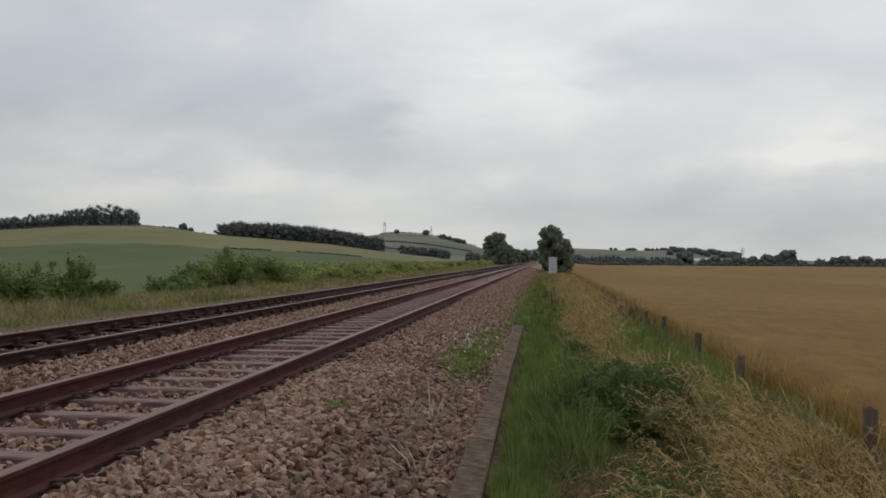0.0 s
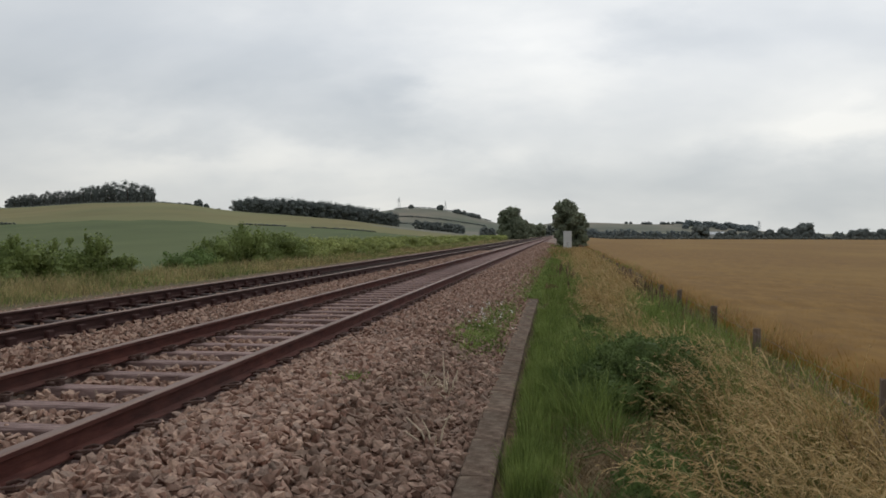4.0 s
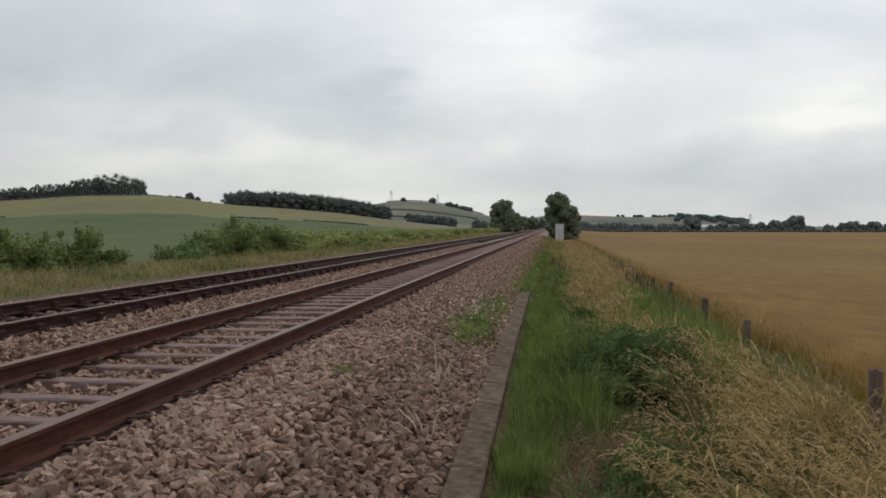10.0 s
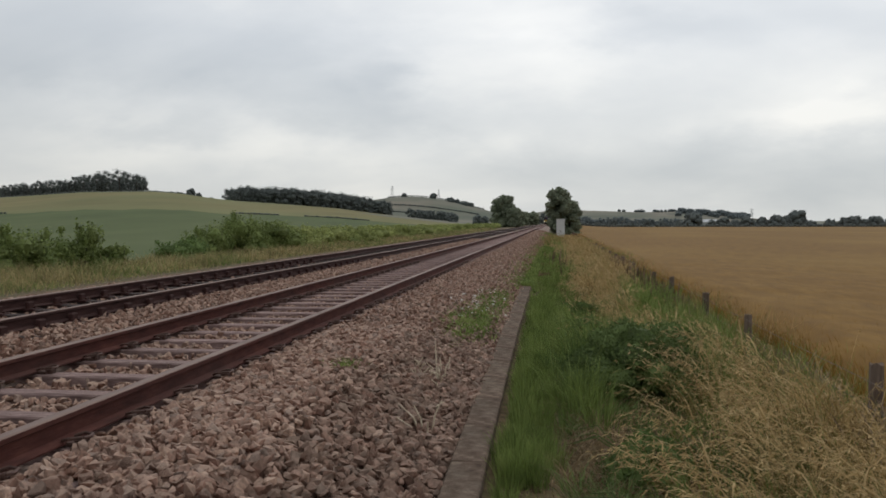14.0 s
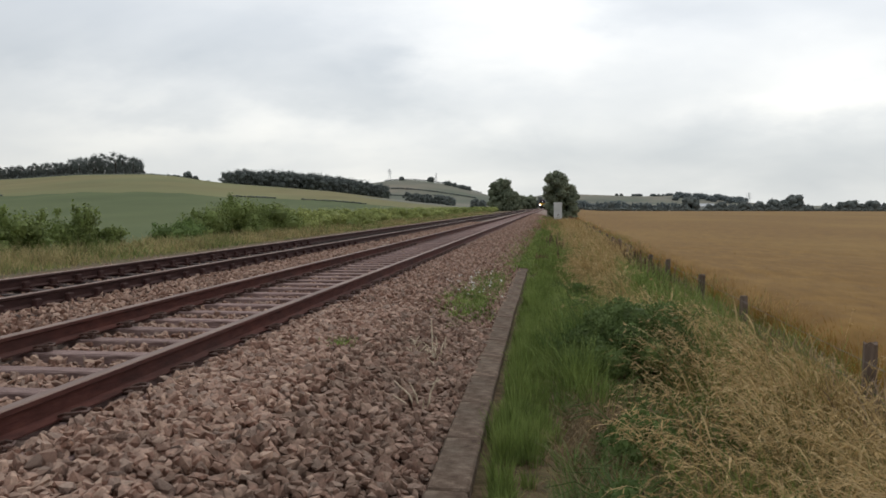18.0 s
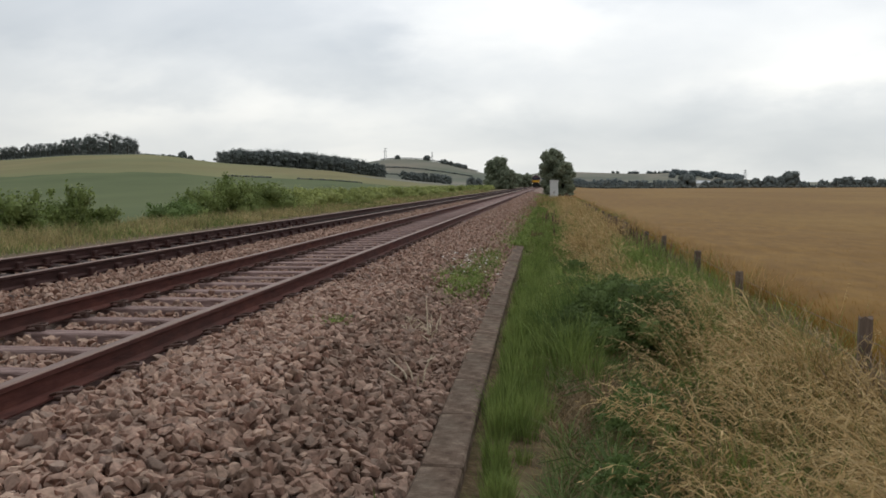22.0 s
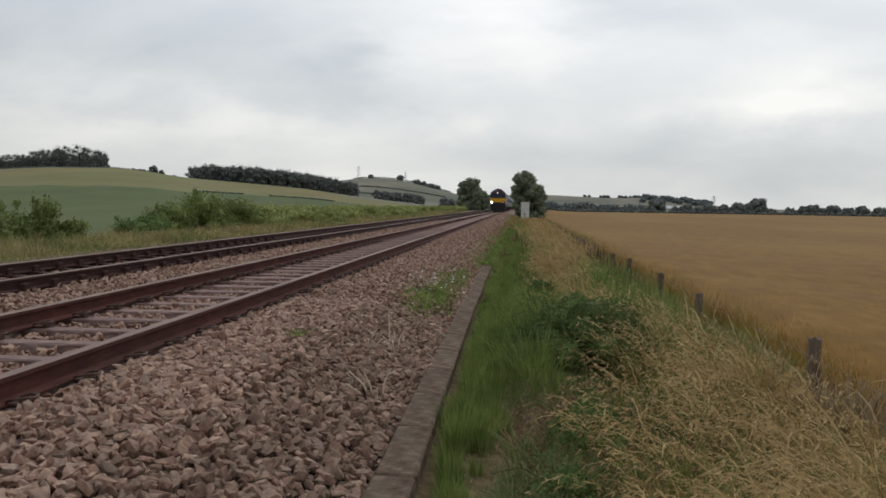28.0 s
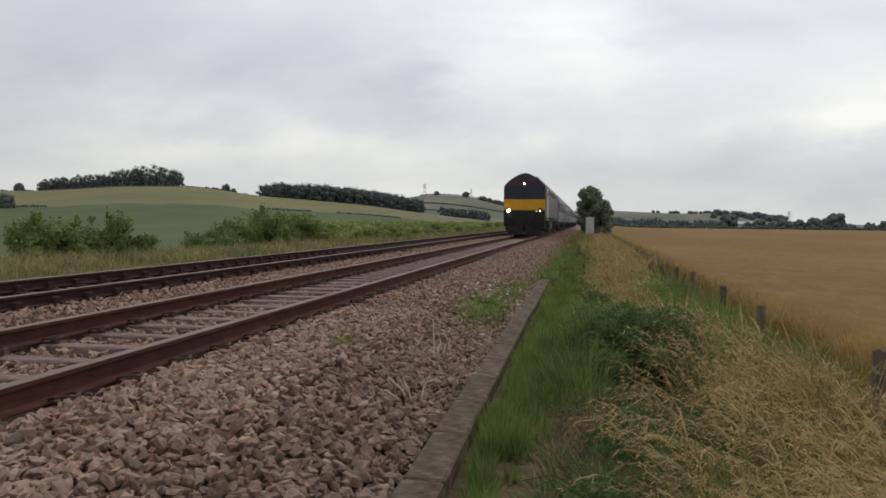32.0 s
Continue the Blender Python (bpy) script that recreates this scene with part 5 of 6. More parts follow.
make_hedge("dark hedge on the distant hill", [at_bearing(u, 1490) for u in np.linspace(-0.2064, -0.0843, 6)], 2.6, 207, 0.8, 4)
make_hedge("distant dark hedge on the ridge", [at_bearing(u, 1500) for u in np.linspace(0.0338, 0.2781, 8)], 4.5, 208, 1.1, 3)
for i, p in enumerate((0.0800, 0.0854, 0.1002, 0.1256, 0.1296, 0.1349)):
    far_tree(p, 2250, 10, 6, 140 + i, "distant dark tree on the low ridge", 350)
far_tree(-0.7762, 880, 11, 9.5, 90)
far_tree(-0.7991, 330, 7.5, 5.2, 91, "dark round tree at the edge of the green field", 1500)

M["galvanised"] = material("galvanised_steel", [(0.3, (0.32, 0.33, 0.34)), (0.7, (0.42, 0.43, 0.44))], 2, 3, 0.6, metal=0.4)


def make_pylon(u, r, h, arms=True):
    x, y = at_bearing(u, r)
    py = tagged(new("pylon"), "distant grey lattice electricity pylon" if arms else "distant slender grey mast", "pylon", "pylons")
    py.matrix_basis = pose(x, y, float(ground_z(x, y)) - 0.2)
    w = h * 0.11
    legs = bmesh.new()
    for sx in (-1, 1):
        for sy in (-1, 1):
            rod(legs, (sx * w, sy * w, 0), (sx * w * 0.18, sy * w * 0.18, h), 0.16 if arms else 0.3, 4)
    part("tower", legs, M["galvanised"], py)
    br = bmesh.new()
    for i in range(7):
        z0, z1 = h * i / 7, h * (i + 1) / 7
        k0, k1 = w * (1 - 0.82 * i / 7), w * (1 - 0.82 * (i + 1) / 7)
        for s in (-1, 1):
            rod(br, (-k0, s * k0, z0), (k1, s * k1, z1), 0.09, 3)
            rod(br, (s * k0, k0, z0), (s * k1, -k1, z1), 0.09, 3)
    part("bracing", br, M["galvanised"], py)
    if arms:
        for z, l in ((0.66, 0.22), (0.8, 0.18), (0.93, 0.13)):
            a = bmesh.new()
            rod(a, (-h * l, 0, h * z), (h * l, 0, h * z), 0.14, 4)
            rod(a, (-h * l, 0, h * z), (0, 0, h * (z + 0.05)), 0.1, 4)
            rod(a, (h * l, 0, h * z), (0, 0, h * (z + 0.05)), 0.1, 4)
            part("cross_arm", a, M["galvanised"], py)


make_pylon(-0.2013, 1500, 22)
make_pylon(-0.1420, 1500, 17, False)
make_pylon(0.2345, 1500, 27)

M["barn_wall"] = material("pale_barn_wall", [(0.3, (0.42, 0.41, 0.38)), (0.7, (0.52, 0.51, 0.48))], 0.5, 3, 0.9)
M["barn_roof"] = material("pale_barn_roof", [(0.3, (0.46, 0.47, 0.48)), (0.7, (0.58, 0.59, 0.60))], 0.5, 3, 0.7)


def make_barn(u, r, w, h, turn):
    x, y = at_bearing(u, r)
    b = tagged(new("farm_building"), "distant pale farm building among the trees", "barn", "farm buildings")
    b.matrix_basis = pose(x, y, float(ground_z(x, y)) - 0.2, 0, 0, turn)
    part("wall", extrude_profile([(-w / 2, 0), (w / 2, 0), (w / 2, h * 0.65), (0, h * 0.93), (-w / 2, h * 0.65)], 0, w * 1.6), M["barn_wall"], b)
    for s in (-1, 1):
        part("roof_slope", extrude_profile([(0, h * 0.94), (s * w * 0.56, h * 0.62), (s * w * 0.56, h * 0.67), (0, h)], -0.4, w * 1.6 + 0.4), M["barn_roof"], b)
    part("door", new_box(-w * 0.18, w * 0.18, -0.06, 0.0, 0, h * 0.5), M["barn_roof"], b)


make_barn(0.1942, 590, 6.0, 5.6, 60)
make_barn(0.2027, 600, 5.0, 4.8, 80)
make_barn(0.3985, 590, 6.0, 5.4, 70)

# ---- train ----
M["maroon"] = material("maroon_paint", [(0.3, (0.036, 0.014, 0.024)), (0.7, (0.056, 0.022, 0.036))], 3, 4, 0.42, spec=0.3, big=0.4, big_scale=1.5, big_color=(0.05, 0.025, 0.028))
M["yellow"] = material("warning_yellow_paint", [(0.3, (0.58, 0.28, 0.012)), (0.7, (0.66, 0.335, 0.018))], 3, 4, 0.4, big=0.25, big_scale=2.0, big_color=(0.45, 0.25, 0.03))
M["black"] = material("grimy_black_underframe", [(0.3, (0.010, 0.010, 0.011)), (0.7, (0.030, 0.027, 0.026))], 4, 4, 0.7, big=0.5, big_scale=2, big_color=(0.035, 0.027, 0.022))
M["coach_grey"] = material("blue_grey_coach_paint", [(0.3, (0.19, 0.18, 0.22)), (0.7, (0.27, 0.255, 0.30))], 2, 4, 0.6, big=0.3, big_scale=1.0, big_color=(0.2, 0.2, 0.23))
M["coach_roof"] = material("dull_grey_roof", [(0.3, (0.12, 0.115, 0.12)), (0.7, (0.19, 0.185, 0.19))], 2, 4, 0.8)
M["steel_wheel"] = material("wheel_steel", [(0.3, (0.05, 0.04, 0.035)), (0.7, (0.14, 0.12, 0.11))], 6, 4, 0.5, metal=0.6)
M["glass"] = material("dark_cab_glass", [(0.3, (0.010, 0.014, 0.024)), (0.7, (0.016, 0.022, 0.036))], 1, 2, 0.16, spec=0.3)
M["hand_rail_white"] = material("white_rail_paint", [(0.3, (0.6, 0.6, 0.58)), (0.7, (0.7, 0.7, 0.68))], 4, 2, 0.5)
M["lamp_left"] = glow("lit_headlight", (1.0, 0.84, 0.56), 80.0)
M["lamp_right"] = glow("lit_marker_lamp", (1.0, 0.74, 0.42), 3.5)
M["lamp_top"] = glow("lit_top_lamp", (1.0, 0.93, 0.82), 7.0)

LOCO = [(1.0, 1.05), (1.32, 1.20), (1.325, 3.02), (1.26, 3.22), (1.02, 3.46), (0.70, 3.69), (0.34, 3.88), (0.0, 3.96)]


def full_outline(half):
    return [(-x, z) for x, z in half] + [(x, z) for x, z in half[::-1] if x > 0]


def wheelset(parent, y, r=0.53):
    bm = bmesh.new()
    rod(bm, (-0.75, 0, 0), (0.75, 0, 0), 0.09, 8)
    for s in (-1, 1):
        rod(bm, (s * 0.69, 0, 0), (s * 0.83, 0, 0), r, 20)
        rod(bm, (s * 0.66, 0, 0), (s * 0.69, 0, 0), r + 0.03, 20)
    part("wheelset", bm, M["steel_wheel"], parent, "", pose(0, y, r))


def bogie(parent, y, axles, r=0.53):
    bm = bmesh.new()
    half = max(abs(a) for a in axles) + 0.75
    for s in (-1, 1):
        box(bm, s * 1.02 - 0.07, s * 1.02 + 0.07, -half, half, 0.45, 0.85, 0.03)
        for a in axles:
            box(bm, s * 1.10 - 0.10, s * 1.10 + 0.10, a - 0.16, a + 0.16, r - 0.2, r + 0.22, 0.03)
            rod(bm, (s * 1.08, a + 0.4, 0.55), (s * 1.08, a + 0.4, 0.9), 0.10, 8)
    box(bm, -0.95, 0.95, -0.25, 0.25, 0.6, 0.95, 0.03)
    b = part("bogie", bm, M["black"], parent, "", pose(0, y, 0))
    for a in axles:
        wheelset(b, a, r)


def make_loco():
    t = tagged(new("diesel_locomotive"), "maroon diesel locomotive with yellow front and lit headlights", "locomotive")
    out = full_outline(LOCO)
    body = extrude_profile(out, 2.2, 19.2)
    part("body", body, M["maroon"], t)
    # cab at the front: the nose leans back above the waist and tapers a little
    for y0, s in ((0.0, 1), (21.4, -1)):
        bm = bmesh.new()
        rings = []
        for dy, k, lean in ((0.0, 0.955, 1), (0.16, 0.99, 1), (0.5, 1.0, 1), (2.19, 1.0, 0)):
            ring = []
            for x, z in out:
                back = 0.30 * max(0.0, (z - 2.35) / 1.5) * lean
                ring.append(bm.verts.new((x * k, y0 + s * (dy + back), z if z < 3.2 else z - 0.03 * lean)))
            rings.append(ring)
        n = len(out)
        for a, b in zip(rings, rings[1:]):
            for i in range(n):
                bm.faces.new((a[i], a[(i + 1) % n], b[(i + 1) % n], b[i]))
        bm.faces.new(rings[0])
        bm.faces.new(rings[-1][::-1])
        bmesh.ops.recalc_face_normals(bm, faces=bm.faces)
        part("cab", bm, M["maroon"], t)
    # yellow warning panel, window surrounds and glass on the leading end
    part("warning_panel", new_box(-1.265, 1.265, -0.035, 0.10, 1.612, 2.28, 0.02), M["yellow"], t, "yellow warning panel")

    def lean_plate(x0, x1, z0, z1, d, thick=0.03):
        bm = bmesh.new()
        v = []
        for x, z in ((x0, z0), (x1, z0), (x1, z1), (x0, z1)):
            for o in (-d, -d + thick):
                v.append(bm.verts.new((x, 0.20 * (z - 2.35) + o, z)))
        q = [(0, 2, 4, 6), (1, 7, 5, 3), (0, 1, 3, 2), (2, 3, 5, 4), (4, 5, 7, 6), (6, 7, 1, 0)]
        for f in q:
            bm.faces.new([v[i] for i in f])
        bmesh.ops.recalc_face_normals(bm, faces=bm.faces)
        return bm
    for s in (-1, 1):
        w = part("windscreen", lean_plate(min(0.04 * s, 1.21 * s), max(0.04 * s, 1.21 * s), 2.33, 3.10, 0.022), M["glass"], t, "dark windscreen glass")
        part("wiper", lean_plate(min(0.3 * s, 0.33 * s), max(0.3 * s, 0.33 * s), 2.40, 2.88, 0.045, 0.02), M["black"], w)
        # lamp clusters
        h = bmesh.new()
        rod(h, (0.98 * s, -0.05, 1.56), (0.98 * s, 0.02, 1.56), 0.2, 16)
        cl = part("lamp_cluster", h, M["black"], t)
        l = bmesh.new()
        rod(l, (0.98 * s, -0.075, 1.56), (0.98 * s, -0.045, 1.56), 0.08 if s < 0 else 0.045, 16)
        part("headlight", l, M["lamp_left"] if s < 0 else M["lamp_right"], cl, "bright lit headlight" if s < 0 else "dimmer lit headlight")
        if s > 0:
            l = bmesh.new()
            rod(l, (0.78, -0.06, 1.56), (0.78, -0.03, 1.56), 0.022, 12)
            part("marker_lamp", l, M["lamp_right"], cl, "lit marker lamp")
        bf = bmesh.new()
        rod(bf, (0.87 * s, -0.10, 1.06), (0.87 * s, 0.12, 1.06), 0.10, 12)
        rod(bf, (0.87 * s, -0.5, 1.06), (0.87 * s, -0.10, 1.06), 0.075, 12)
        bu = part("buffer", bf, M["black"], t)
        bh = bmesh.new()
        rod(bh, (0.87 * s, -0.55, 1.06), (0.87 * s, -0.5, 1.06), 0.23, 18)
        part("buffer_head", bh, M["black"], bu)
        pl = extrude_profile([(s * 0.08, 0.10), (s * 0.92, 0.14), (s * 1.14, 0.40), (s * 1.16, 0.64), (s * 0.08, 0.64)], -0.12, -0.06)
        part("snow_plough", pl, M["black"], t)
        # side: door, window, grab rails, steps
        d = part("cab_door", new_box(min(s * 1.318, s * 1.335), max(s * 1.318, s * 1.335), 1.25, 2.15, 1.15, 3.0, 0.004), M["cab_grey"], t, "pale grey cab door")
        part("door_window", new_box(min(s * 1.33, s * 1.341), max(s * 1.33, s * 1.341), 1.45, 1.95, 2.3, 2.88, 0.003), M["glass"], d)
        part("side_window", new_box(min(s * 1.32, s * 1.334), max(s * 1.32, s * 1.334), 0.55, 1.2, 2.35, 2.95, 0.003), M["glass"], t)
        for yy in (1.28, 2.12):
            r = bmesh.new()
            rod(r, (s * 1.375, yy, 1.0), (s * 1.375, yy, 2.5), 0.018, 6)
            for zz in (1.02, 2.48):
                rod(r, (s * 1.31, yy, zz), (s * 1.375, yy, zz), 0.014, 6)
            part("grab_rail", r, M["hand_rail_white"], t, "white grab rail")
        st = bmesh.new()
        for zz in (0.45, 0.75, 1.0):
            box(st, s * 1.22 - 0.1, s * 1.22 + 0.1, 1.4, 2.0, zz, zz + 0.03)
        box(st, s * 1.16 - 0.012, s * 1.16 + 0.012, 1.4, 2.0, 0.4, 1.1)
        part("steps", st, M["black"], t)
    l = bmesh.new()
    rod(l, (-0.05, 0.12, 3.24), (-0.05, 0.22, 3.24), 0.05, 14)
    part("top_lamp", l, M["lamp_top"], t, "small lit top lamp")
    part("buffer_beam", new_box(-1.27, 1.27, -0.05, 0.45, 0.62, 1.41, 0.03), M["black"], t)
    part("skirt", new_box(-1.27, 1.27, -0.045, 0.3, 1.405, 1.61, 0.02), M["black"], t)
    part("underframe", new_box(-1.2, 1.2, 0.46, 20.9, 0.95, 1.12, 0.02), M["black"], t)
    part("fuel_tank", new_box(-1.2, 1.2, 8.2, 13.2, 0.3, 0.95, 0.12), M["black"], t)
    c = bmesh.new()
    rod(c, (0, -0.42, 0.98), (0, 0.05, 1.02), 0.04, 8)
    rod(c, (0, -0.42, 0.98), (0, -0.40, 0.62), 0.035, 8)
    for s in (-1, 1):
        rod(c, (s * 0.35, -0.06, 0.9), (s * 0.38, -0.16, 0.45), 0.025, 6)
    part("coupling", c, M["black"], t)
    for yy in (5.0, 7.2, 14.0, 16.2):
        f = bmesh.new()
        rod(f, (0, yy, 3.84), (0, yy, 3.93), 0.55, 18)
        part("roof_fan", f, M["black"], t)
    for s in (-1, 1):
        for k in range(5):
            gy = 4.0 + 2.6 * k
            gr = bmesh.new()
            for j in range(6):
                box(gr, min(s * 1.318, s * 1.336), max(s * 1.318, s * 1.336), gy, gy + 1.7, 2.68 + 0.05 * j, 2.71 + 0.05 * j)
            part("side_grille", gr, M["black"], t)
    bogie(t, 4.2, (-2.0, 0, 2.0))
    bogie(t, 17.2, (-2.0, 0, 2.0))
    return t


COACH = [(1.30, 0.95), (1.36, 1.4), (1.33, 2.9), (1.22, 3.25), (0.85, 3.58), (0.40, 3.72), (0.0, 3.76)]


def make_coach():
    t = tagged(new("railway_coach"), "blue-grey railway coach with dark windows behind the locomotive", "coach", "coaches of the train")
    bm = extrude_profile(full_outline(COACH), 0.35, 19.9)
    part("body", bm, M["coach_grey"], t)
    roof = [(1.26, 3.235), (0.87, 3.60), (0.41, 3.745), (0.0, 3.785)]
    bm = extrude_profile([(-x, z) for x, z in roof] + [(x, z) for x, z in roof[::-1] if x > 0], 0.30, 19.95)
    part("roof", bm, M["coach_roof"], t)
    for s in (-1, 1):
        for k in range(8):
            yy = 2.4 + 2.0 * k
            part("window", new_box(min(s * 1.335, s * 1.362), max(s * 1.335, s * 1.362), yy, yy + 1.25, 1.85, 2.65, 0.01), M["glass"], t, "dark coach window")
        for yy in (0.7, 18.8):
            part("door", new_box(min(s * 1.345, s * 1.368), max(s * 1.345, s * 1.368), yy, yy + 0.75, 1.05, 2.85, 0.01), M["coach_roof"], t)
    part("underframe", new_box(-1.15, 1.15, 0.4, 19.8, 0.72, 0.96, 0.02), M["black"], t)
    part("battery_box", new_box(-1.1, 1.1, 8.0, 11.5, 0.35, 0.72, 0.04), M["black"], t)
    part("gangway", new_box(-0.5, 0.5, 0.0, 0.36, 1.1, 3.3, 0.05), M["black"], t)
    bogie(t, 3.2, (-1.3, 1.3), 0.46)
    bogie(t, 17.0, (-1.3, 1.3), 0.46)
    return t


loco = make_loco()
first_coach = make_coach()
coaches = [first_coach] + [copy_thing(first_coach, pose(0, 0, 0)) for _ in range(7)]


def train_y(t):
    s = 32 - t
    return 50.0 + 21.7 * s


def motions():
    mid = (RAILS[0] + RAILS[1]) / 2
    times = [i * 0.5 for i in range(65)]
    walk(loco, [(t, pose(mid, train_y(t), 0)) for t in times])
    for i, c in enumerate(coaches):
        walk(c, [(t, pose(mid, train_y(t) + 21.9 + 20.2 * i, 0)) for t in times])
    # light gusts bend the loose grass over and let it rise again
    for tuft, x, y, phase, k in SWAYING:
        z = float(ground_z(x, y))
        walk(tuft, [(t, pose(x, y, z, 1.2 * math.sin(1.9 * t + phase), k * (2.2 * math.sin(2.3 * t + phase + x) + 1.3 * math.sin(0.7 * t - y)), 0)) for t in times])


# ---- crushed stones of the ballast ----
def stone_material(name, source, soil_brown=0.0):
    """Crushed granite: each stone its own tone, pink-brown to grey, with grain and tops painted paler."""
    m = bpy.data.materials.new(name)
    m.use_nodes = True
    nt = m.node_tree
    N, L = nt.nodes.new, nt.links.new
    p = nt.nodes["Principled BSDF"]
    p.inputs["Roughness"].default_value = 0.92
    p.inputs["Specular IOR Level"].default_value = 0.25
    src = N("ShaderNodeObjectInfo").outputs["Random"] if source == "object" else N("ShaderNodeNewGeometry").outputs["Random Per Island"]
    r = N("ShaderNodeValToRGB")
    r.color_ramp.interpolation = "LINEAR"
    e = r.color_ramp.elements
    e[0].position, e[0].color = 0.0, (0.171, 0.097, 0.071, 1)
    e[1].position, e[1].color = 1.0, (0.442, 0.300, 0.226, 1)
    for pos, c in ((0.12, (0.208, 0.115, 0.084)), (0.34, (0.278, 0.159, 0.116)), (0.52, (0.341, 0.206, 0.153)), (0.64, (0.266, 0.170, 0.129)), (0.74, (0.241, 0.170, 0.138)), (0.86, (0.374, 0.239, 0.175))):
        e.new(pos).color = (*c, 1)
    L(src, r.inputs[0])
    tc = N("ShaderNodeTexCoord")
    n = N("ShaderNodeTexNoise")
    n.inputs["Scale"].default_value, n.inputs["Detail"].default_value = 42, 6
    L(tc.outputs["Object"], n.inputs["Vector"])
    mr = N("ShaderNodeMapRange")
    mr.inputs[1].default_value, mr.inputs[2].default_value = 0.3, 0.7
    mr.inputs[3].default_value, mr.inputs[4].default_value = 0.55, 1.38
    L(n.outputs[0], mr.inputs[0])
    h = N("ShaderNodeHueSaturation")
    L(mr.outputs[0], h.inputs["Value"])
    L(r.outputs[0], h.inputs["Color"])
    col = h.outputs[0]
    if soil_brown:
        # a darker brown mixed over the stone tone in noise patches
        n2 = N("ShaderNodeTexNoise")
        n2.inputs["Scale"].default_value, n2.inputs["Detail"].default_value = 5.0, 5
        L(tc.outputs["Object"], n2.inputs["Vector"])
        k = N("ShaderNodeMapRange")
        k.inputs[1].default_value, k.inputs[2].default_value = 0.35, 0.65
        k.inputs[3].default_value, k.inputs[4].default_value = soil_brown * 0.3, soil_brown
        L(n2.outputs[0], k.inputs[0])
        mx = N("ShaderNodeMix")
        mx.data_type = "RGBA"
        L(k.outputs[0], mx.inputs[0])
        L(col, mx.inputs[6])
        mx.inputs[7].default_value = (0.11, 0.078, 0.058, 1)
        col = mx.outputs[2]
    # pale dusty tone by face normal: brighter tops painted into the colour
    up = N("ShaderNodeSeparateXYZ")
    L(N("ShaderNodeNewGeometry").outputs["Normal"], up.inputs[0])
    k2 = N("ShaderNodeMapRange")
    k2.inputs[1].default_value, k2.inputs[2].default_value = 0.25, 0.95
    k2.inputs[4].default_value = 0.14 if soil_brown else 0.36
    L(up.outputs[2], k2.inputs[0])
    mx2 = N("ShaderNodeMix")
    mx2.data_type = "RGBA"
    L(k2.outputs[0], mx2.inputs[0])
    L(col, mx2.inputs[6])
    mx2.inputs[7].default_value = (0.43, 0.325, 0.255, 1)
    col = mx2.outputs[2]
    L(col, p.inputs["Base Color"])
    b = N("ShaderNodeBump")
    b.inputs["Strength"].default_value, b.inputs["Distance"].default_value = 0.9, 0.009
    L(n.outputs[0], b.inputs["Height"])
    L(b.outputs[0], p.inputs["Normal"])
    return m


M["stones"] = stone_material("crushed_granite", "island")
M["stones_browner"] = stone_material("browner_granite", "island", 0.66)
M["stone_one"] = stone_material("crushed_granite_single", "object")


def stone_shapes(count, seed, points=20):
    """Angular broken stones: hulls of a few scattered points."""
    g = np.random.default_rng(seed)
    out = []
    for _ in range(count):
        bm = bmesh.new()
        size = np.array([1.25, g.uniform(0.75, 1.05), g.uniform(0.5, 0.85)])
        for p in g.uniform(-0.5, 0.5, (points, 3)):
            p = p / max(np.abs(p).max(), 0.2) * g.uniform(0.33, 0.5)
            bm.verts.new(p * size)
        r = bmesh.ops.convex_hull(bm, input=bm.verts)
        bmesh.ops.delete(bm, geom=[v for v in bm.verts if not v.link_faces], context="VERTS")
        bmesh.ops.triangulate(bm, faces=bm.faces)
        bm.verts.index_update()
        out.append((np.array([x.co[:] for x in bm.verts]), np.array([[x.index for x in fc.verts] for fc in bm.faces])))
        bm.free()
    return out


SHAPES = stone_shapes(16, 5) + stone_shapes(16, 6, 9)


def on_sleeper(y, half):
    k = np.round((y - FIRST) / SPACING)
    return np.abs(y - FIRST - k * SPACING) < half


def place_stones(g, n, x0, x1, y0, y1, size, bias=1.0, gap=0.0):
    x, y = g.uniform(x0, x1, n), y0 + (y1 - y0) * g.uniform(0, 1, n) ** bias
    keep = np.ones(n, bool)
    for r in RAILS:
        keep &= np.abs(x - r) > 0.10
    if gap:
        keep &= ~on_sleeper(y, gap) | (g.uniform(0, 1, n) < 0.05)
    # the sleepers' ends outside the rails stay buried
    x, y = x[keep], y[keep]
    s = size * g.uniform(0.55, 1.45, len(x))
    lift = g.uniform(-0.036, 0.040, len(x)) * np.interp(y, (6, 14), (1.0, 0.35))
    z = bed_z(x) + lift + 0.006
    return x, y, z, s


def rotations(g, n):
    q = g.normal(size=(n, 4))
    q /= np.linalg.norm(q, axis=1)[:, None]
    w, x, y, z = q.T
    return np.stack([np.stack([1 - 2 * (y * y + z * z), 2 * (x * y - z * w), 2 * (x * z + y * w)], 1),
                     np.stack([2 * (x * y + z * w), 1 - 2 * (x * x + z * z), 2 * (y * z - x * w)], 1),
                     np.stack([2 * (x * z - y * w), 2 * (y * z + x * w), 1 - 2 * (x * x + y * y)], 1)], 1)


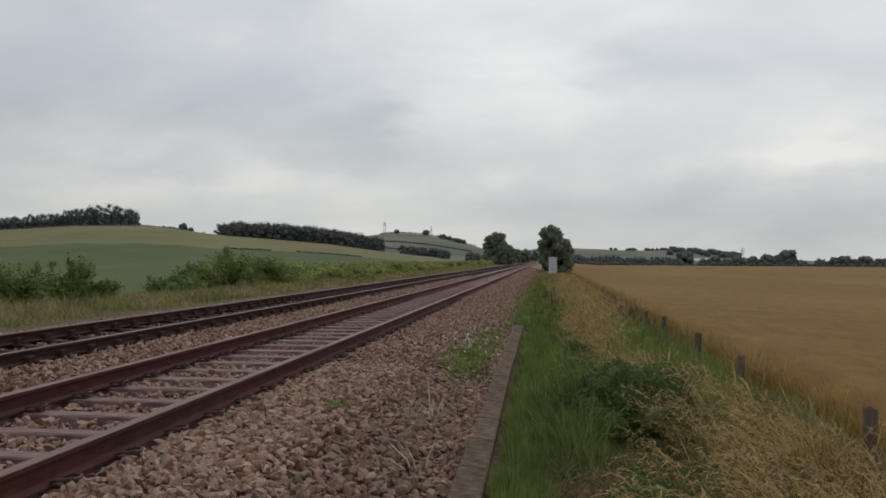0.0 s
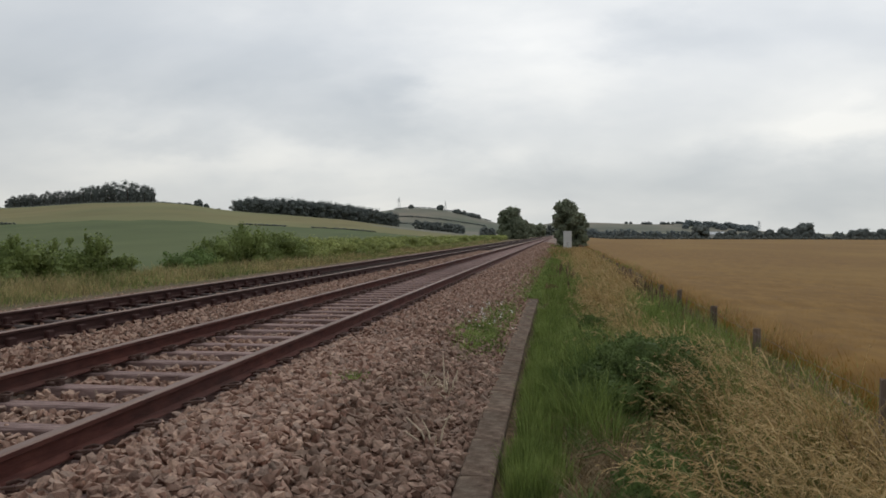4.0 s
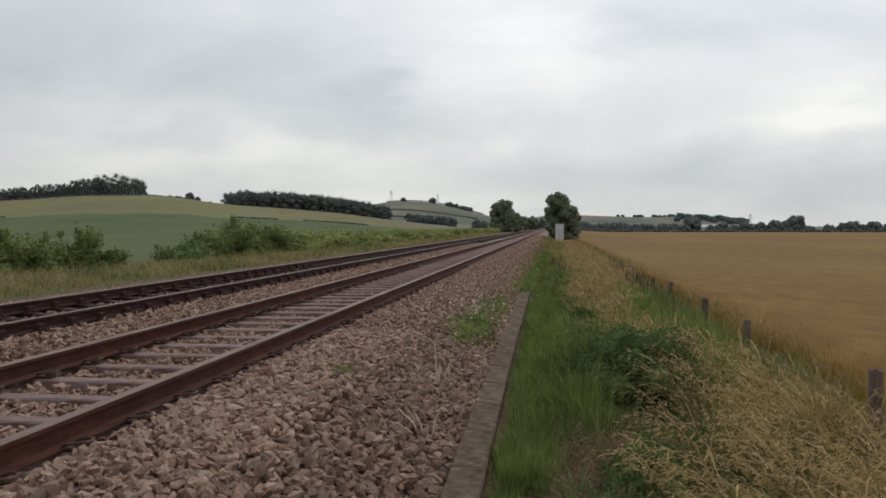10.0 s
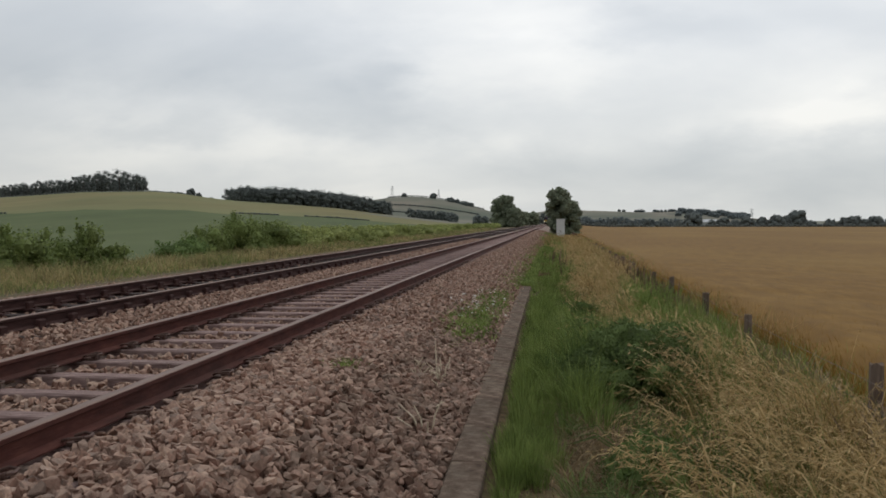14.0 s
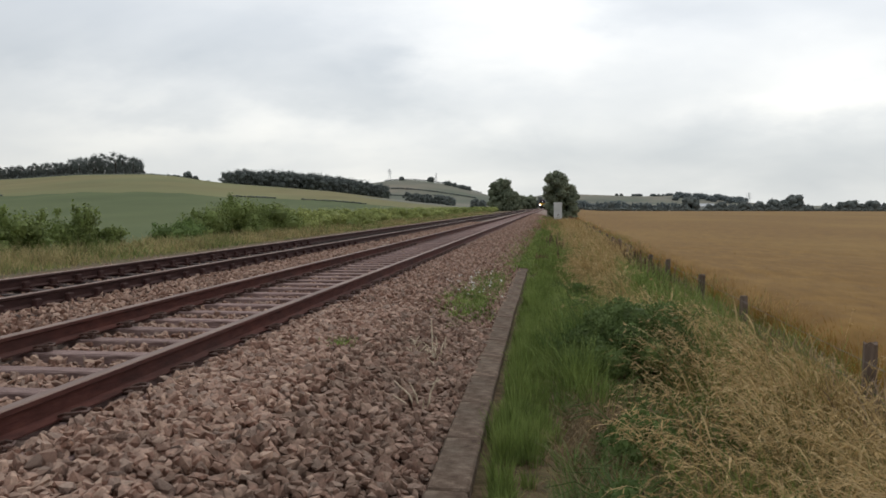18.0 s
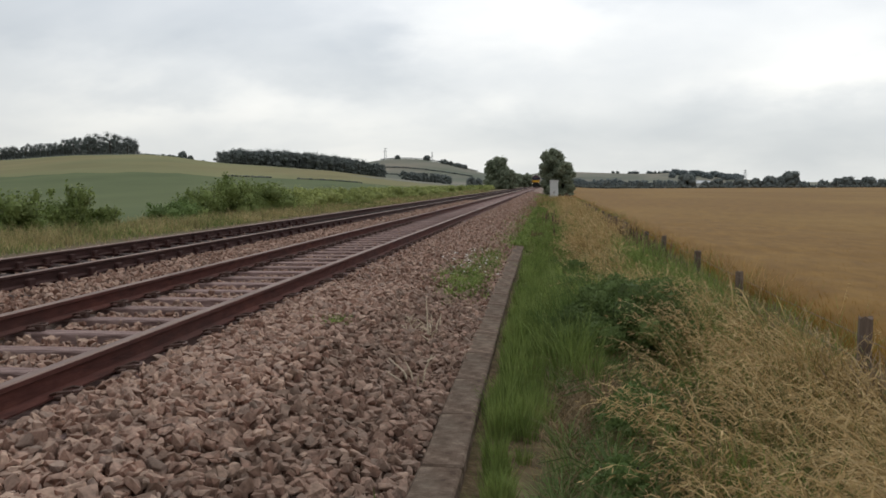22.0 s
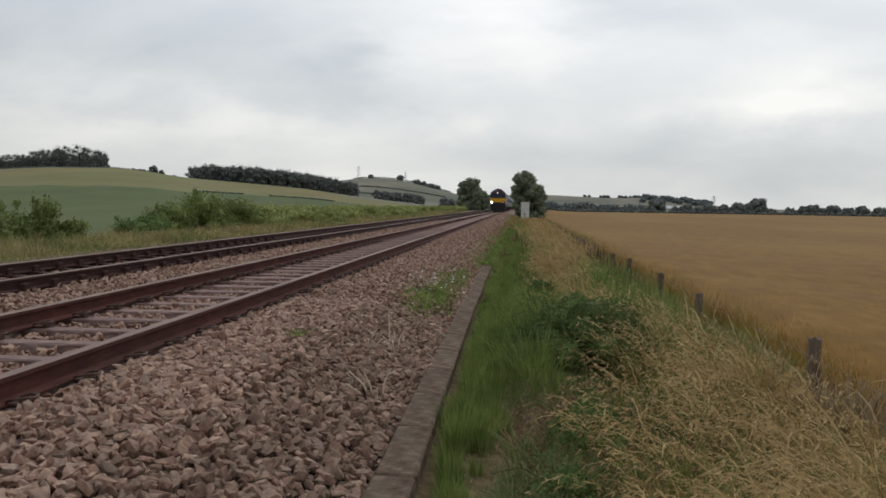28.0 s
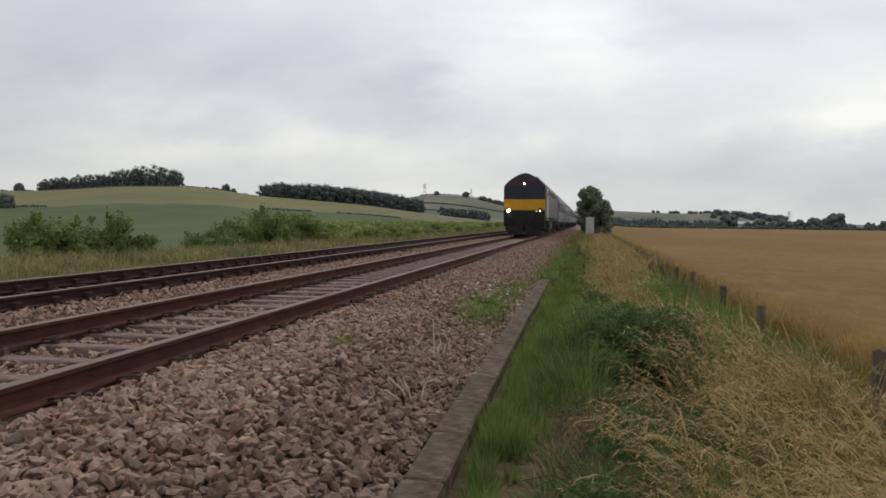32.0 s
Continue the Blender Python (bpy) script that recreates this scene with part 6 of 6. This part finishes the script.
def make_stones():
    g = np.random.default_rng(77)
    zones = [place_stones(g, 9000, 0.13, 2.03, -5.0, 2.4, 0.056), place_stones(g, 3800, -1.42, -0.08, -5.0, 2.5, 0.056, 1.0, 0.14), place_stones(g, 4500, -3.22, -1.58, -5.0, 3.5, 0.066),
             place_stones(g, 14500, 0.13, 2.09, 2.4, 9.5, 0.061), place_stones(g, 9500, 0.13, 2.09, 9.5, 22, 0.066),
             place_stones(g, 9500, 0.10, 2.02, 22, 55, 0.07), place_stones(g, 5000, 0.10, 2.02, 55, 125, 0.13),
             place_stones(g, 7000, -1.42, -0.08, 2.5, 17, 0.056, 1.2, 0.14), place_stones(g, 3500, -1.42, -0.08, 17, 40, 0.07, 1.2, 0.12),
             place_stones(g, 9500, -3.22, -1.58, 3.5, 24, 0.066, 1.3), place_stones(g, 4500, -3.22, -1.58, 24, 60, 0.085),
             place_stones(g, 4000, -4.72, -3.38, 5.5, 34, 0.062, 1.3, 0.12),
             place_stones(g, 9000, -8.6, -4.9, 7.0, 45, 0.072, 1.4), place_stones(g, 2500, -8.6, -4.9, 45, 90, 0.11)]
    x, y, z, s = (np.concatenate(c) for c in zip(*zones))
    n = len(x)
    # most stones lie on a broad face
    R = rotations(g, n)
    a, tip, roll = g.uniform(0, 6.28, n), g.normal(0, 0.33, n), g.normal(0, 0.33, n)
    ca, sa, ct, st, cr, sr, o, l = np.cos(a), np.sin(a), np.cos(tip), np.sin(tip), np.cos(roll), np.sin(roll), np.zeros(n), np.ones(n)
    turn = lambda *v: np.stack(v, 1).reshape(n, 3, 3)
    flat = turn(l, o, o, o, ct, -st, o, st, ct) @ turn(cr, o, sr, o, l, o, -sr, o, cr) @ turn(ca, -sa, o, sa, ca, o, o, o, l)
    R = np.where((g.uniform(0, 1, n) < 0.35)[:, None, None], flat, R)
    kind = g.integers(0, 16, n) + 16 * ((y > 9.5) | (y < 2.0) | (x < -1.5))
    # single stones where the path of the eye is nearest
    single = np.zeros(n, bool)
    cand = np.flatnonzero((x > 0.35) & (x < 1.2) & (y > 3.2) & (y < 4.25))[:300]
    single[cand] = True
    meshes = [mesh_np("stone", v, f, M["stone_one"]) for v, f in SHAPES]
    for i in cand:
        m = Matrix([list(R[i][0]), list(R[i][1]), list(R[i][2])]).to_4x4()
        ob = new("stone", meshes[kind[i]])
        ob.parent = bed
        ob.matrix_basis = Matrix.Translation((float(x[i]), float(y[i]), float(z[i]))) @ m @ Matrix.Diagonal((*(float(s[i]),) * 3, 1))
    # browner stones on the near lower slope, towards the trough
    browner = (y < g.normal(10, 1.5, n)) & (x > 1.12 + 0.25 * (patchy(x, y, 0.8, 71.0) - 0.5) + g.normal(0, 0.12, n))
    for name, mask, mat in (("stones", ~single & ~browner, "stones"), ("soiled_stones", ~single & browner, "stones_browner")):
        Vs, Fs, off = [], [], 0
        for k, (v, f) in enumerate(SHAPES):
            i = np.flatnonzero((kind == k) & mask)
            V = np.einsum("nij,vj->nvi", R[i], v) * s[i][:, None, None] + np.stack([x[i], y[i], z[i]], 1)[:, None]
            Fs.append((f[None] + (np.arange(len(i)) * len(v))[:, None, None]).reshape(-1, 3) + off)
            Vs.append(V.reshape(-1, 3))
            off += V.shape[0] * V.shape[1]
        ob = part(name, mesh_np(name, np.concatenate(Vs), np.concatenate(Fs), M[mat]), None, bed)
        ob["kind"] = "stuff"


make_stones()
motions()
